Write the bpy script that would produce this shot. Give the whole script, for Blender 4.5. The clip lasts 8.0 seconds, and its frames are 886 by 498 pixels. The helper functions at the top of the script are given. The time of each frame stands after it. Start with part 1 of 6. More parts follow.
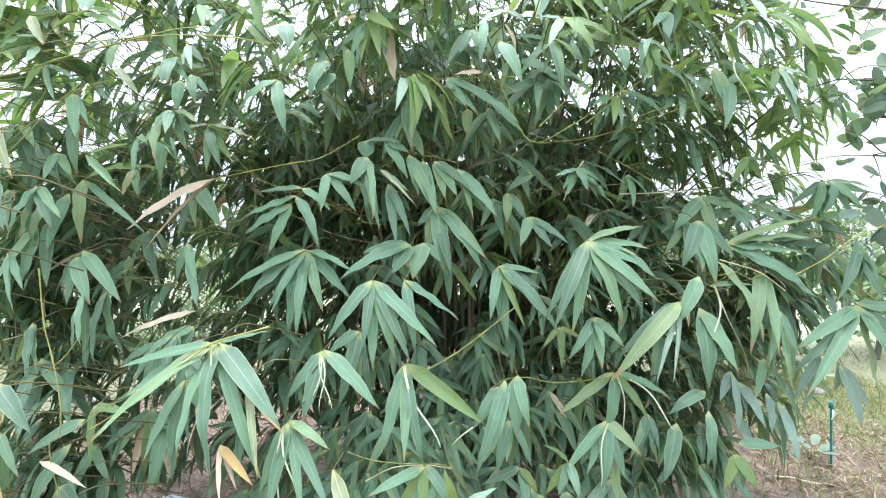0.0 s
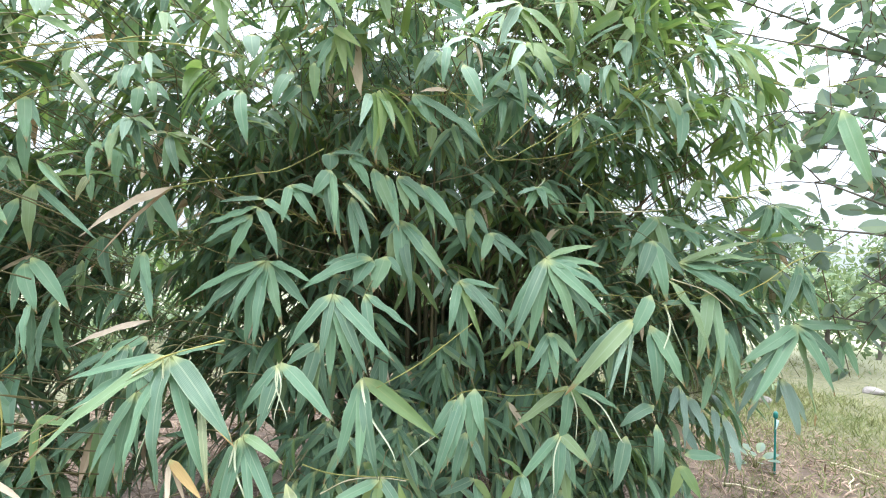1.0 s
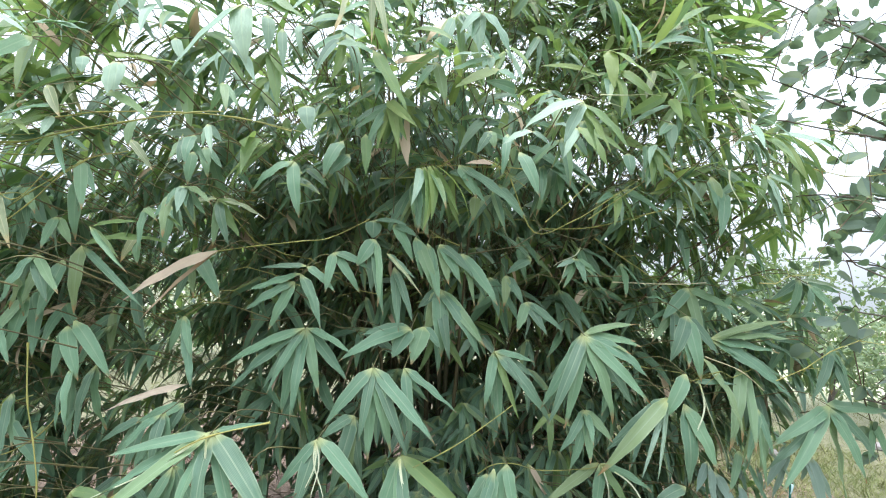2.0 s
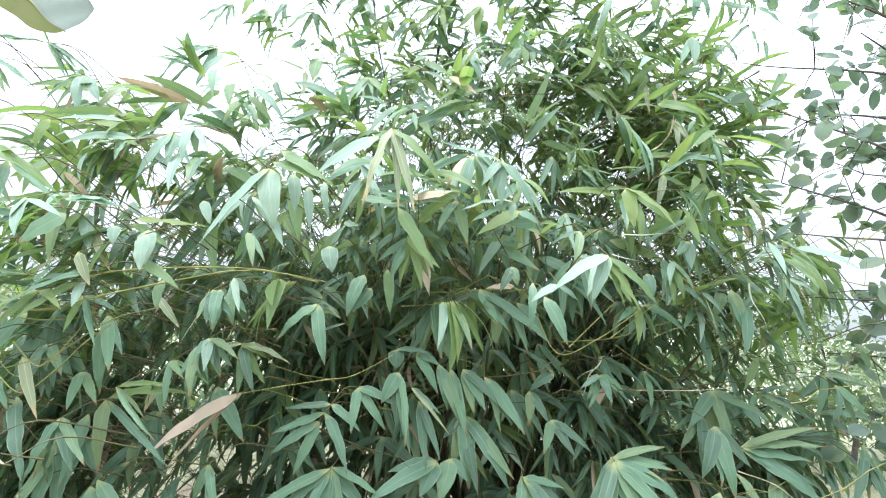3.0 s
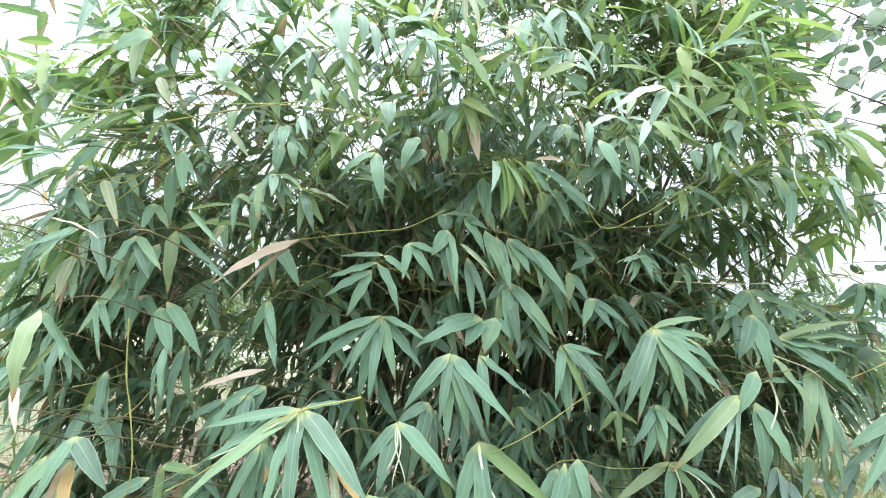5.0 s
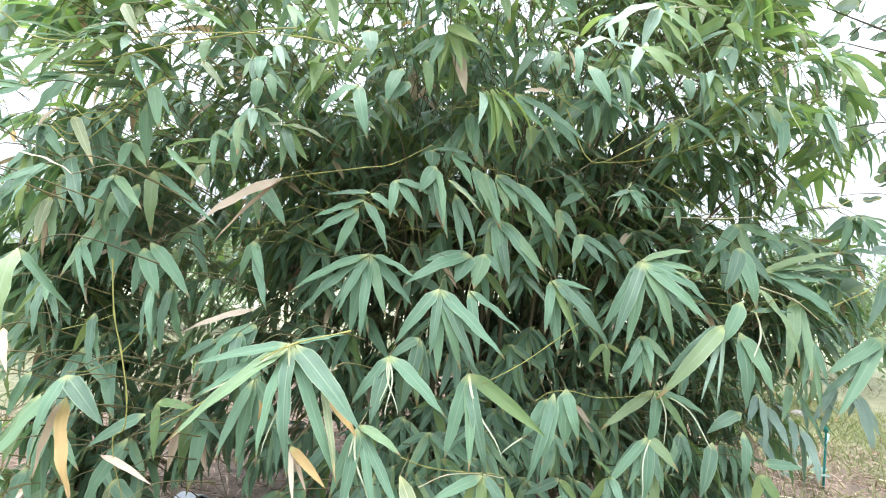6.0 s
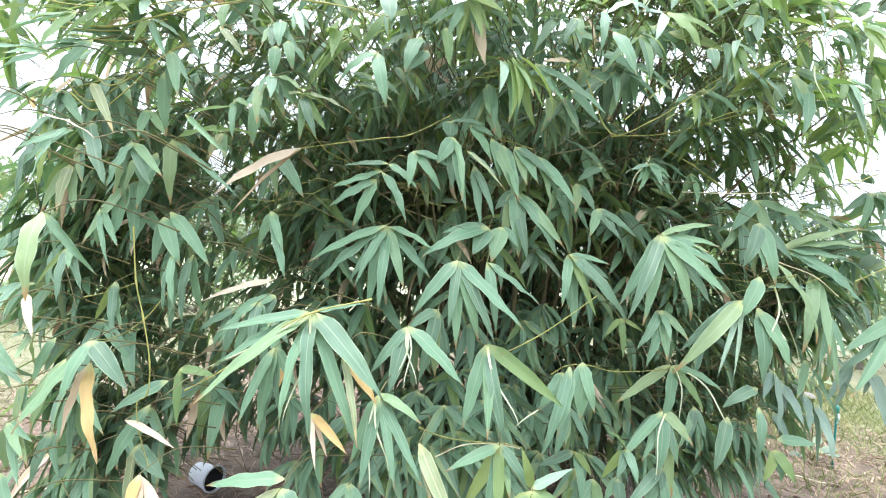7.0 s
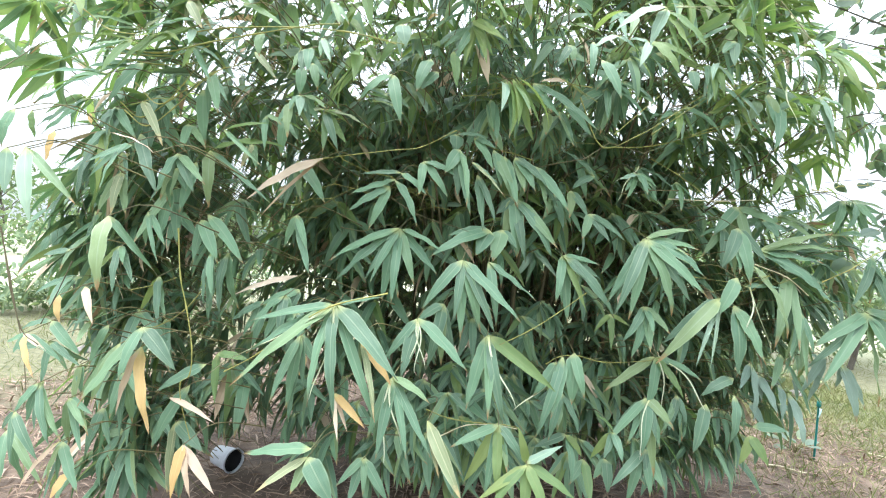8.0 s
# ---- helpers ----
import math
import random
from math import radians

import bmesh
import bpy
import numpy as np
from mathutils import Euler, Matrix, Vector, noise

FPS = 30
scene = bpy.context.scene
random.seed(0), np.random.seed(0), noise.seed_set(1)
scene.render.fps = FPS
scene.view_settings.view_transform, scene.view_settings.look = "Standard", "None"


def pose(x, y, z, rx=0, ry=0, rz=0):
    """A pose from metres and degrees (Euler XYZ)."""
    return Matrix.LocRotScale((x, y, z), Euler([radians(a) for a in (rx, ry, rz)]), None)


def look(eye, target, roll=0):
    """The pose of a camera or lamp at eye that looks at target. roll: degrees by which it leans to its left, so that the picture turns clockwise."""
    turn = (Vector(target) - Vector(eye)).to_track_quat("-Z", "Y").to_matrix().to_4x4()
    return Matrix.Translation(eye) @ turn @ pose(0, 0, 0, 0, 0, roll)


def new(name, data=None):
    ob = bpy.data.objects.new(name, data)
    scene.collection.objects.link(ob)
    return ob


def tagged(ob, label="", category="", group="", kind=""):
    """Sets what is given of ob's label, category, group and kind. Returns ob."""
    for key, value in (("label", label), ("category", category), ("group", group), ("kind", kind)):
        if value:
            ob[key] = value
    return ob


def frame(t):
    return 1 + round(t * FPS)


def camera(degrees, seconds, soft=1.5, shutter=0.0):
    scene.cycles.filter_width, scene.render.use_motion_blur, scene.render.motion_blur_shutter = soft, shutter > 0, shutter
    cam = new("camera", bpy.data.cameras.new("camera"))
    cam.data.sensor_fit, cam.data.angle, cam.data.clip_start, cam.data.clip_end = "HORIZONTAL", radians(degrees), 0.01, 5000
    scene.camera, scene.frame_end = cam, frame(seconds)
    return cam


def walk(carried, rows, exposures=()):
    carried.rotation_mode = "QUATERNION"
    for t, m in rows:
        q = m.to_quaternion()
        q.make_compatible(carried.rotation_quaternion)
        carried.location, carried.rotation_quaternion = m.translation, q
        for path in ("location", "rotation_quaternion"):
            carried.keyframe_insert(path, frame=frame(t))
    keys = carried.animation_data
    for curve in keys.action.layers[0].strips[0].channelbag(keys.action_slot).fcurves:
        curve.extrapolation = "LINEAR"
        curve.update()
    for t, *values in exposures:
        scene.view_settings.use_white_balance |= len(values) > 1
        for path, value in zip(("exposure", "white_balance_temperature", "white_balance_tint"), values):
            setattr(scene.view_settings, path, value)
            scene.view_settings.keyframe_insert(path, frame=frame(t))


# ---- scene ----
cam = camera(83.8, 8.0, soft=1.1)
PATH = [
    (0, (0.036, 0.033, 1.481), (-0.017, 2.031, 1.539), 0.2),
    (0.5, (0.047, -0.010, 1.528), (0.065, 1.989, 1.595), -1.6),
    (1, (0.074, 0.005, 1.531), (0.137, 2.003, 1.598), 1.6),
    (2.5, (-0.184, 0.002, 1.931), (-0.121, 1.990, 2.135), 4.4),
    (3, (-0.203, -0.031, 2.081), (-0.153, 1.948, 2.368), 2.5),
    (3.5, (-0.320, -0.049, 2.047), (-0.285, 1.912, 2.436), 2.4),
    (4, (-0.374, -0.062, 1.898), (-0.390, 1.905, 2.258), 2.3),
    (4.5, (-0.363, -0.040, 1.682), (-0.408, 1.926, 2.048), 5.4),
    (5, (-0.309, -0.022, 1.554), (-0.316, 1.961, 1.818), 4.8),
    (6.5, (-0.286, 0.011, 1.478), (-0.249, 2.010, 1.521), 3.4),
    (7, (-0.330, 0.013, 1.447), (-0.313, 2.013, 1.458), 3.9),
    (7.5, (-0.365, -0.002, 1.481), (-0.319, 1.996, 1.415), 5.0),
    (8, (-0.354, -0.199, 1.452), (-0.341, 1.801, 1.458), 4.4),
]
EXPOSURES = [(0.0, 1.04, 5800, 11), (1.2, 0.85, 5950, 11), (2.5, 0.60, 5850, 12), (3.0, 0.77, 5800, 13), (3.5, 0.60, 5750, 14), (4.0, 0.20, 5800, 13), (4.5, 0.13, 5850, 12),
             (5.0, 1.00, 5850, 12), (5.2, 1.03, 5900, 12), (6.5, 1.14, 5950, 13), (7.0, 1.24, 5950, 12), (7.5, 1.03, 5950, 11), (8.0, 0.99, 5950, 10)]
walk(cam, [(t, look(eye, target, roll)) for t, eye, target, roll in PATH], EXPOSURES)

# ---- overcast daylight ----
world = bpy.data.worlds.new("overcast_sky")
scene.world = world
world.use_nodes = True
wn, wl = world.node_tree.nodes, world.node_tree.links
wn.clear()
sky = wn.new("ShaderNodeTexSky")
sky.sky_type, sky.sun_disc = "NISHITA", False
sky.sun_elevation, sky.sun_rotation = radians(77.3), radians(218.7)
sky.air_density, sky.dust_density, sky.ozone_density = 1.0, 6.0, 1.0
veil = wn.new("ShaderNodeMix")
veil.data_type = "RGBA"
veil.inputs["Factor"].default_value = 0.8
veil.inputs["B"].default_value = (18.5, 19.6, 20.0, 1)      # cloud cover over the blue
# cloud is brightest overhead and falls off towards the horizon
way = wn.new("ShaderNodeTexCoord")
way_z = wn.new("ShaderNodeSeparateXYZ")
wl.new(way.outputs["Generated"], way_z.inputs[0])
lift = wn.new("ShaderNodeMapRange")
lift.inputs["From Min"].default_value, lift.inputs["From Max"].default_value = 0.0, 1.0
lift.inputs["To Min"].default_value, lift.inputs["To Max"].default_value = 0.29, 1.95
wl.new(way_z.outputs["Z"], lift.inputs["Value"])
back = wn.new("ShaderNodeBackground")
back.inputs["Strength"].default_value = 0.1
out = wn.new("ShaderNodeOutputWorld")
wl.new(sky.outputs["Color"], veil.inputs["A"])
graded = wn.new("ShaderNodeVectorMath")
graded.operation = "SCALE"
wl.new(veil.outputs["Result"], graded.inputs[0])
wl.new(lift.outputs["Result"], graded.inputs["Scale"])
wl.new(graded.outputs["Vector"], back.inputs["Color"])
wl.new(back.outputs["Background"], out.inputs["Surface"])

sun_data = bpy.data.lights.new("sun", "SUN")
sun_data.energy, sun_data.angle, sun_data.color = 2.2, radians(30), (1.0, 0.97, 0.92)
sun = new("sun", sun_data)
sun.matrix_world = look((-0.8, -1.0, 5.7), (0, 0, 0))


# ---- materials ----
def nodes_of(name):
    m = bpy.data.materials.new(name)
    m.use_nodes = True
    n, l = m.node_tree.nodes, m.node_tree.links
    return m, n, l, n["Principled BSDF"], n["Material Output"]


def math_node(n, l, op, a, b=0.0, clamp=False):
    k = n.new("ShaderNodeMath")
    k.operation, k.use_clamp = op, clamp
    for i, v in enumerate((a, b)):
        if isinstance(v, (int, float)):
            k.inputs[i].default_value = v
        else:
            l.new(v, k.inputs[i])
    return k.outputs[0]


def mix_colour(n, l, fac, a, b, blend="MIX"):
    k = n.new("ShaderNodeMix")
    k.data_type, k.blend_type = "RGBA", blend
    for key, v in (("Factor", fac), ("A", a), ("B", b)):
        if isinstance(v, (int, float)):
            k.inputs[key].default_value = v
        elif isinstance(v, tuple):
            k.inputs[key].default_value = (*v, 1)
        else:
            l.new(v, k.inputs[key])
    return k.outputs["Result"]


def noise_tex(n, l, scale, detail=3.0, vector=None, rough=0.55):
    k = n.new("ShaderNodeTexNoise")
    k.inputs["Scale"].default_value, k.inputs["Detail"].default_value = scale, detail
    k.inputs["Roughness"].default_value = rough
    if vector:
        l.new(vector, k.inputs["Vector"])
    return k.outputs["Fac"]


def ramp(n, l, fac, stops):
    k = n.new("ShaderNodeValToRGB")
    while len(k.color_ramp.elements) < len(stops):
        k.color_ramp.elements.new(0.5)
    for e, (at, col) in zip(k.color_ramp.elements, stops):
        e.position, e.color = at, (*col, 1)
    l.new(fac, k.inputs["Fac"])
    return k.outputs["Color"]


def one_random(n, l):
    """A number for each leaf, whether it is an object of its own or an island of a joined mesh."""
    geo, info = n.new("ShaderNodeNewGeometry"), n.new("ShaderNodeObjectInfo")
    s = math_node(n, l, "ADD", geo.outputs["Random Per Island"], info.outputs["Random"])
    return math_node(n, l, "FRACT", s)


def leaf_material(name, tones, through_tones, rib, gloss=0.30, see=0.35, wear=(0.30, 0.20, 0.09), worn=0.9, rib_width=0.035, haze=0.12, veined=110.0, stalk=(0.45, 0.47, 0.20)):
    """Blade with parallel veins, a paler midrib, blotches, a worn tip and light that passes through."""
    m, n, l, p, o = nodes_of(name)
    uv = n.new("ShaderNodeUVMap")
    sep = n.new("ShaderNodeSeparateXYZ")
    l.new(uv.outputs["UV"], sep.inputs[0])
    u, v = sep.outputs["X"], sep.outputs["Y"]
    rnd = one_random(n, l)
    place = n.new("ShaderNodeTexCoord").outputs["Object"]
    base = ramp(n, l, rnd, tones)
    blotch = noise_tex(n, l, 9.0, 3.0, place)
    base = mix_colour(n, l, math_node(n, l, "MULTIPLY", blotch, 0.5), base, (0.9, 1.0, 0.8), "OVERLAY")
    veins = math_node(n, l, "SINE", math_node(n, l, "MULTIPLY", u, veined))
    veins = math_node(n, l, "MULTIPLY_ADD", veins, 0.5)
    n_v = math_node(n, l, "ADD", veins, 0.5)
    base = mix_colour(n, l, math_node(n, l, "MULTIPLY", n_v, 0.10), base, rib)
    strip = n.new("ShaderNodeCombineXYZ")
    l.new(math_node(n, l, "MULTIPLY", u, 9.0), strip.inputs[0])
    l.new(math_node(n, l, "MULTIPLY", v, 2.2), strip.inputs[1])
    l.new(math_node(n, l, "MULTIPLY", rnd, 60.0), strip.inputs[2])
    streak = noise_tex(n, l, 1.0, 3.0, strip.outputs[0])
    streak = math_node(n, l, "MULTIPLY", math_node(n, l, "SUBTRACT", streak, 0.42), 2.4, True)
    base = mix_colour(n, l, math_node(n, l, "MULTIPLY", streak, 0.30), base, rib)
    # speckled grey mixed into the base colour stands for veiling haze
    haze_film = math_node(n, l, "MULTIPLY", noise_tex(n, l, 45.0, 4.0, place, 0.7), haze)
    base = mix_colour(n, l, haze_film, base, (0.34, 0.34, 0.31))
    off = math_node(n, l, "ABSOLUTE", math_node(n, l, "SUBTRACT", u, 0.5))
    on_rib = math_node(n, l, "LESS_THAN", off, rib_width)
    fade = math_node(n, l, "SUBTRACT", 0.62, math_node(n, l, "MULTIPLY", v, 0.4))
    base = mix_colour(n, l, math_node(n, l, "MULTIPLY", on_rib, fade), base, rib)
    foot = math_node(n, l, "MULTIPLY", math_node(n, l, "SUBTRACT", 0.14, v), 9.0, True)
    base = mix_colour(n, l, math_node(n, l, "MULTIPLY", foot, 0.85), base, stalk)
    rim = math_node(n, l, "MULTIPLY", math_node(n, l, "SUBTRACT", off, 0.425), 9.0, True)
    base = mix_colour(n, l, rim, base, rib)
    tip = math_node(n, l, "ADD", v, math_node(n, l, "MULTIPLY", math_node(n, l, "SUBTRACT", noise_tex(n, l, 30.0, 2.0, place), 0.5), 0.22))
    tip = math_node(n, l, "ADD", tip, math_node(n, l, "MULTIPLY", math_node(n, l, "SUBTRACT", rnd, 0.5), 0.12))
    tipf = math_node(n, l, "MULTIPLY", math_node(n, l, "SUBTRACT", tip, worn), 12.0, True)
    base = mix_colour(n, l, tipf, base, wear)
    l.new(base, p.inputs["Base Color"])
    rough = math_node(n, l, "ADD", gloss, math_node(n, l, "MULTIPLY", noise_tex(n, l, 25.0, 2.0, place), 0.22))
    l.new(rough, p.inputs["Roughness"])
    p.inputs["Specular IOR Level"].default_value = 0.45
    bump = n.new("ShaderNodeBump")
    bump.inputs["Strength"].default_value, bump.inputs["Distance"].default_value = 0.35, 0.0012
    l.new(math_node(n, l, "ADD", n_v, math_node(n, l, "MULTIPLY", blotch, 3.0)), bump.inputs["Height"])
    l.new(bump.outputs["Normal"], p.inputs["Normal"])
    tr = n.new("ShaderNodeBsdfTranslucent")
    glow = ramp(n, l, rnd, through_tones)
    l.new(mix_colour(n, l, tipf, glow, wear), tr.inputs["Color"])
    mix = n.new("ShaderNodeMixShader")
    mix.inputs["Fac"].default_value = see
    l.new(p.outputs[0], mix.inputs[1])
    l.new(tr.outputs[0], mix.inputs[2])
    l.new(mix.outputs[0], o.inputs["Surface"])
    return m


def plain_material(name, tones, scale, rough=0.7, relief=0.3, depth=0.003, stretch=(1, 1, 1), spec=0.3):
    """Two scales of noise through a ramp of tones, with fine relief."""
    m, n, l, p, o = nodes_of(name)
    tc = n.new("ShaderNodeTexCoord")
    mp = n.new("ShaderNodeMapping")
    mp.inputs["Scale"].default_value = stretch
    l.new(tc.outputs["Object"], mp.inputs["Vector"])
    big = noise_tex(n, l, scale, 4.0, mp.outputs["Vector"])
    fine = noise_tex(n, l, scale * 9.0, 3.0, mp.outputs["Vector"], 0.7)
    both = math_node(n, l, "ADD", math_node(n, l, "MULTIPLY", big, 0.6), math_node(n, l, "MULTIPLY", fine, 0.4))
    both = math_node(n, l, "ADD", both, math_node(n, l, "MULTIPLY", math_node(n, l, "SUBTRACT", one_random(n, l), 0.5), 0.25))
    l.new(ramp(n, l, both, tones), p.inputs["Base Color"])
    p.inputs["Roughness"].default_value, p.inputs["Specular IOR Level"].default_value = rough, spec
    bump = n.new("ShaderNodeBump")
    bump.inputs["Strength"].default_value, bump.inputs["Distance"].default_value = relief, depth
    l.new(fine, bump.inputs["Height"])
    l.new(bump.outputs["Normal"], p.inputs["Normal"])
    return m


M_LEAF = leaf_material("bamboo_leaf", [(0.0, (0.044, 0.094, 0.066)), (0.4, (0.068, 0.150, 0.098)), (0.75, (0.092, 0.188, 0.112)), (0.9, (0.122, 0.194, 0.096)), (1.0, (0.152, 0.200, 0.086))],
                       [(0.0, (0.116, 0.231, 0.088)), (0.6, (0.170, 0.286, 0.095)), (1.0, (0.265, 0.333, 0.088))], (0.31, 0.39, 0.24), see=0.30, haze=0.06)
M_YOUNG = leaf_material("young_leaf", [(0.0, (0.080, 0.155, 0.062)), (0.6, (0.118, 0.192, 0.066)), (1.0, (0.172, 0.225, 0.068))],
                        [(0.0, (0.19, 0.33, 0.07)), (1.0, (0.30, 0.39, 0.10))], (0.28, 0.33, 0.12), see=0.44, worn=1.05)
# sky reflection and haze on the blades are put into this pale colour
M_GLARE_LEAF = leaf_material("glare_leaf", [(0.0, (0.112, 0.180, 0.146)), (0.5, (0.148, 0.222, 0.182)), (1.0, (0.190, 0.258, 0.208))],
                       [(0.0, (0.180, 0.345, 0.090)), (1.0, (0.270, 0.390, 0.105))], (0.36, 0.44, 0.30), gloss=0.46, see=0.18, worn=1.05)
M_FADED = leaf_material("fading_leaf", [(0.0, (0.098, 0.140, 0.068)), (0.5, (0.132, 0.170, 0.084)), (1.0, (0.178, 0.198, 0.104))],
                        [(0.0, (0.204, 0.252, 0.084)), (1.0, (0.276, 0.288, 0.108))], (0.55, 0.52, 0.32), see=0.2, worn=0.8, wear=(0.45, 0.36, 0.18))
M_DRY = leaf_material("dry_leaf", [(0.0, (0.380, 0.265, 0.190)), (0.5, (0.480, 0.355, 0.270)), (1.0, (0.560, 0.430, 0.345))],
                      [(0.0, (0.400, 0.240, 0.112)), (1.0, (0.480, 0.336, 0.208))], (0.50, 0.39, 0.29), gloss=0.6, see=0.2, wear=(0.34, 0.22, 0.14), worn=0.95)
# pale dead leaves, their tan lifted as open light to offset the crown's shade
M_DRY_LIT = leaf_material("lit_dry_leaf", [(0.0, (0.460, 0.340, 0.272)), (1.0, (0.540, 0.415, 0.340))],
                           [(0.0, (0.480, 0.330, 0.230)), (1.0, (0.520, 0.380, 0.270))], (0.60, 0.47, 0.37), gloss=0.6, see=0.2, wear=(0.44, 0.31, 0.23), worn=0.97, stalk=(0.50, 0.40, 0.28))
M_AMBER = leaf_material("yellowed_leaf", [(0.0, (0.357, 0.212, 0.076)), (1.0, (0.425, 0.281, 0.119))],
                        [(0.0, (0.450, 0.240, 0.060)), (1.0, (0.465, 0.285, 0.090))], (0.54, 0.38, 0.16), gloss=0.5, see=0.2, wear=(0.50, 0.34, 0.18), worn=0.9)
M_SHOOT = leaf_material("rolled_shoot", [(0.0, (0.420, 0.440, 0.310)), (1.0, (0.510, 0.520, 0.400))],
                        [(0.0, (0.400, 0.464, 0.240)), (1.0, (0.448, 0.480, 0.272))], (0.70, 0.70, 0.52), see=0.1, worn=1.2)
# blue-grey sheen on drooping glossy leaves is put into the base colour
M_SHEEN = leaf_material("blue_sheen_leaf", [(0.0, (0.080, 0.138, 0.108)), (1.0, (0.150, 0.212, 0.175))],
                        [(0.0, (0.120, 0.230, 0.100)), (1.0, (0.180, 0.280, 0.110))], (0.26, 0.33, 0.28), gloss=0.26, see=0.16, haze=0.10)
M_BROAD = leaf_material("broad_leaf", [(0.0, (0.088, 0.126, 0.120)), (0.6, (0.118, 0.162, 0.144)), (1.0, (0.146, 0.186, 0.122))],
                        [(0.0, (0.160, 0.256, 0.128)), (0.8, (0.208, 0.304, 0.144)), (1.0, (0.288, 0.368, 0.112))], (0.16, 0.22, 0.12), gloss=0.40, see=0.38, worn=1.2, rib_width=0.02)
M_BANANA = leaf_material("banana_leaf", [(0.0, (0.17, 0.20, 0.175)), (1.0, (0.19, 0.22, 0.19))],
                         [(0.0, (0.17, 0.20, 0.16)), (1.0, (0.19, 0.22, 0.17))], (0.13, 0.15, 0.11), see=0.35, worn=1.1, rib_width=0.05, veined=900.0)
M_BANANA_EDGE = leaf_material("banana_leaf_edge", [(0.0, (0.14, 0.145, 0.030)), (1.0, (0.16, 0.16, 0.038))],
                              [(0.0, (0.12, 0.135, 0.03)), (1.0, (0.14, 0.15, 0.04))], (0.15, 0.15, 0.045), see=0.25, worn=1.2, rib_width=0.02, veined=900.0, haze=0.0)
M_FAR = leaf_material("far_foliage", [(0.0, (0.070, 0.105, 0.058)), (0.6, (0.110, 0.150, 0.082)), (1.0, (0.165, 0.195, 0.100))],
                      [(0.0, (0.130, 0.220, 0.068)), (1.0, (0.220, 0.280, 0.085))], (0.14, 0.20, 0.09), gloss=0.55, see=0.30, worn=1.2)
M_CULM = plain_material("bamboo_culm", [(0.25, (0.045, 0.042, 0.022)), (0.55, (0.085, 0.074, 0.040)), (0.8, (0.16, 0.125, 0.075))], 6.0, 0.5, 0.2, stretch=(1, 1, 0.2))
M_TWIG = plain_material("bamboo_twig", [(0.25, (0.065, 0.055, 0.028)), (0.55, (0.125, 0.112, 0.048)), (0.85, (0.23, 0.19, 0.085))], 12.0, 0.5, 0.2)
M_TWIG_Y = plain_material("yellow_twig", [(0.3, (0.16, 0.18, 0.05)), (0.6, (0.29, 0.27, 0.08)), (0.85, (0.42, 0.36, 0.14))], 14.0, 0.45, 0.2)
M_TWIG_P = plain_material("pale_twig", [(0.3, (0.42, 0.37, 0.22)), (0.7, (0.58, 0.52, 0.36))], 14.0, 0.5, 0.2)
M_TWIG_B = plain_material("brown_twig", [(0.3, (0.05, 0.03, 0.02)), (0.7, (0.13, 0.085, 0.055))], 14.0, 0.7, 0.4)
M_BARK = plain_material("grey_bark", [(0.3, (0.07, 0.06, 0.05)), (0.7, (0.17, 0.15, 0.12))], 18.0, 0.85, 0.7, 0.006, (1, 1, 0.3))
M_STRAW = plain_material("dry_litter", [(0.25, (0.10, 0.062, 0.042)), (0.5, (0.25, 0.172, 0.122)), (0.8, (0.45, 0.35, 0.265))], 10.0, 0.8, 0.3)
M_GRASS = plain_material("grass_blades", [(0.25, (0.080, 0.120, 0.032)), (0.5, (0.17, 0.19, 0.065)), (0.8, (0.34, 0.30, 0.15))], 2.0, 0.7, 0.1)
M_STAKE = plain_material("painted_stake", [(0.3, (0.012, 0.11, 0.095)), (0.7, (0.03, 0.20, 0.17))], 20.0, 0.4, 0.2)
M_STRIP = plain_material("pale_plastic", [(0.3, (0.26, 0.38, 0.37)), (0.7, (0.40, 0.50, 0.49))], 20.0, 0.4, 0.2)
M_POT = plain_material("grey_plastic", [(0.3, (0.34, 0.36, 0.40)), (0.7, (0.55, 0.57, 0.61))], 14.0, 0.45, 0.3)
# near-black colour stands for the shade inside the bucket
M_POT_SHADE = plain_material("pot_inside_shade", [(0.3, (0.010, 0.010, 0.012)), (0.7, (0.030, 0.028, 0.028))], 14.0, 0.7, 0.3)
M_STONE = plain_material("field_stone", [(0.3, (0.15, 0.13, 0.115)), (0.7, (0.27, 0.245, 0.23))], 9.0, 0.8, 0.6, 0.01)


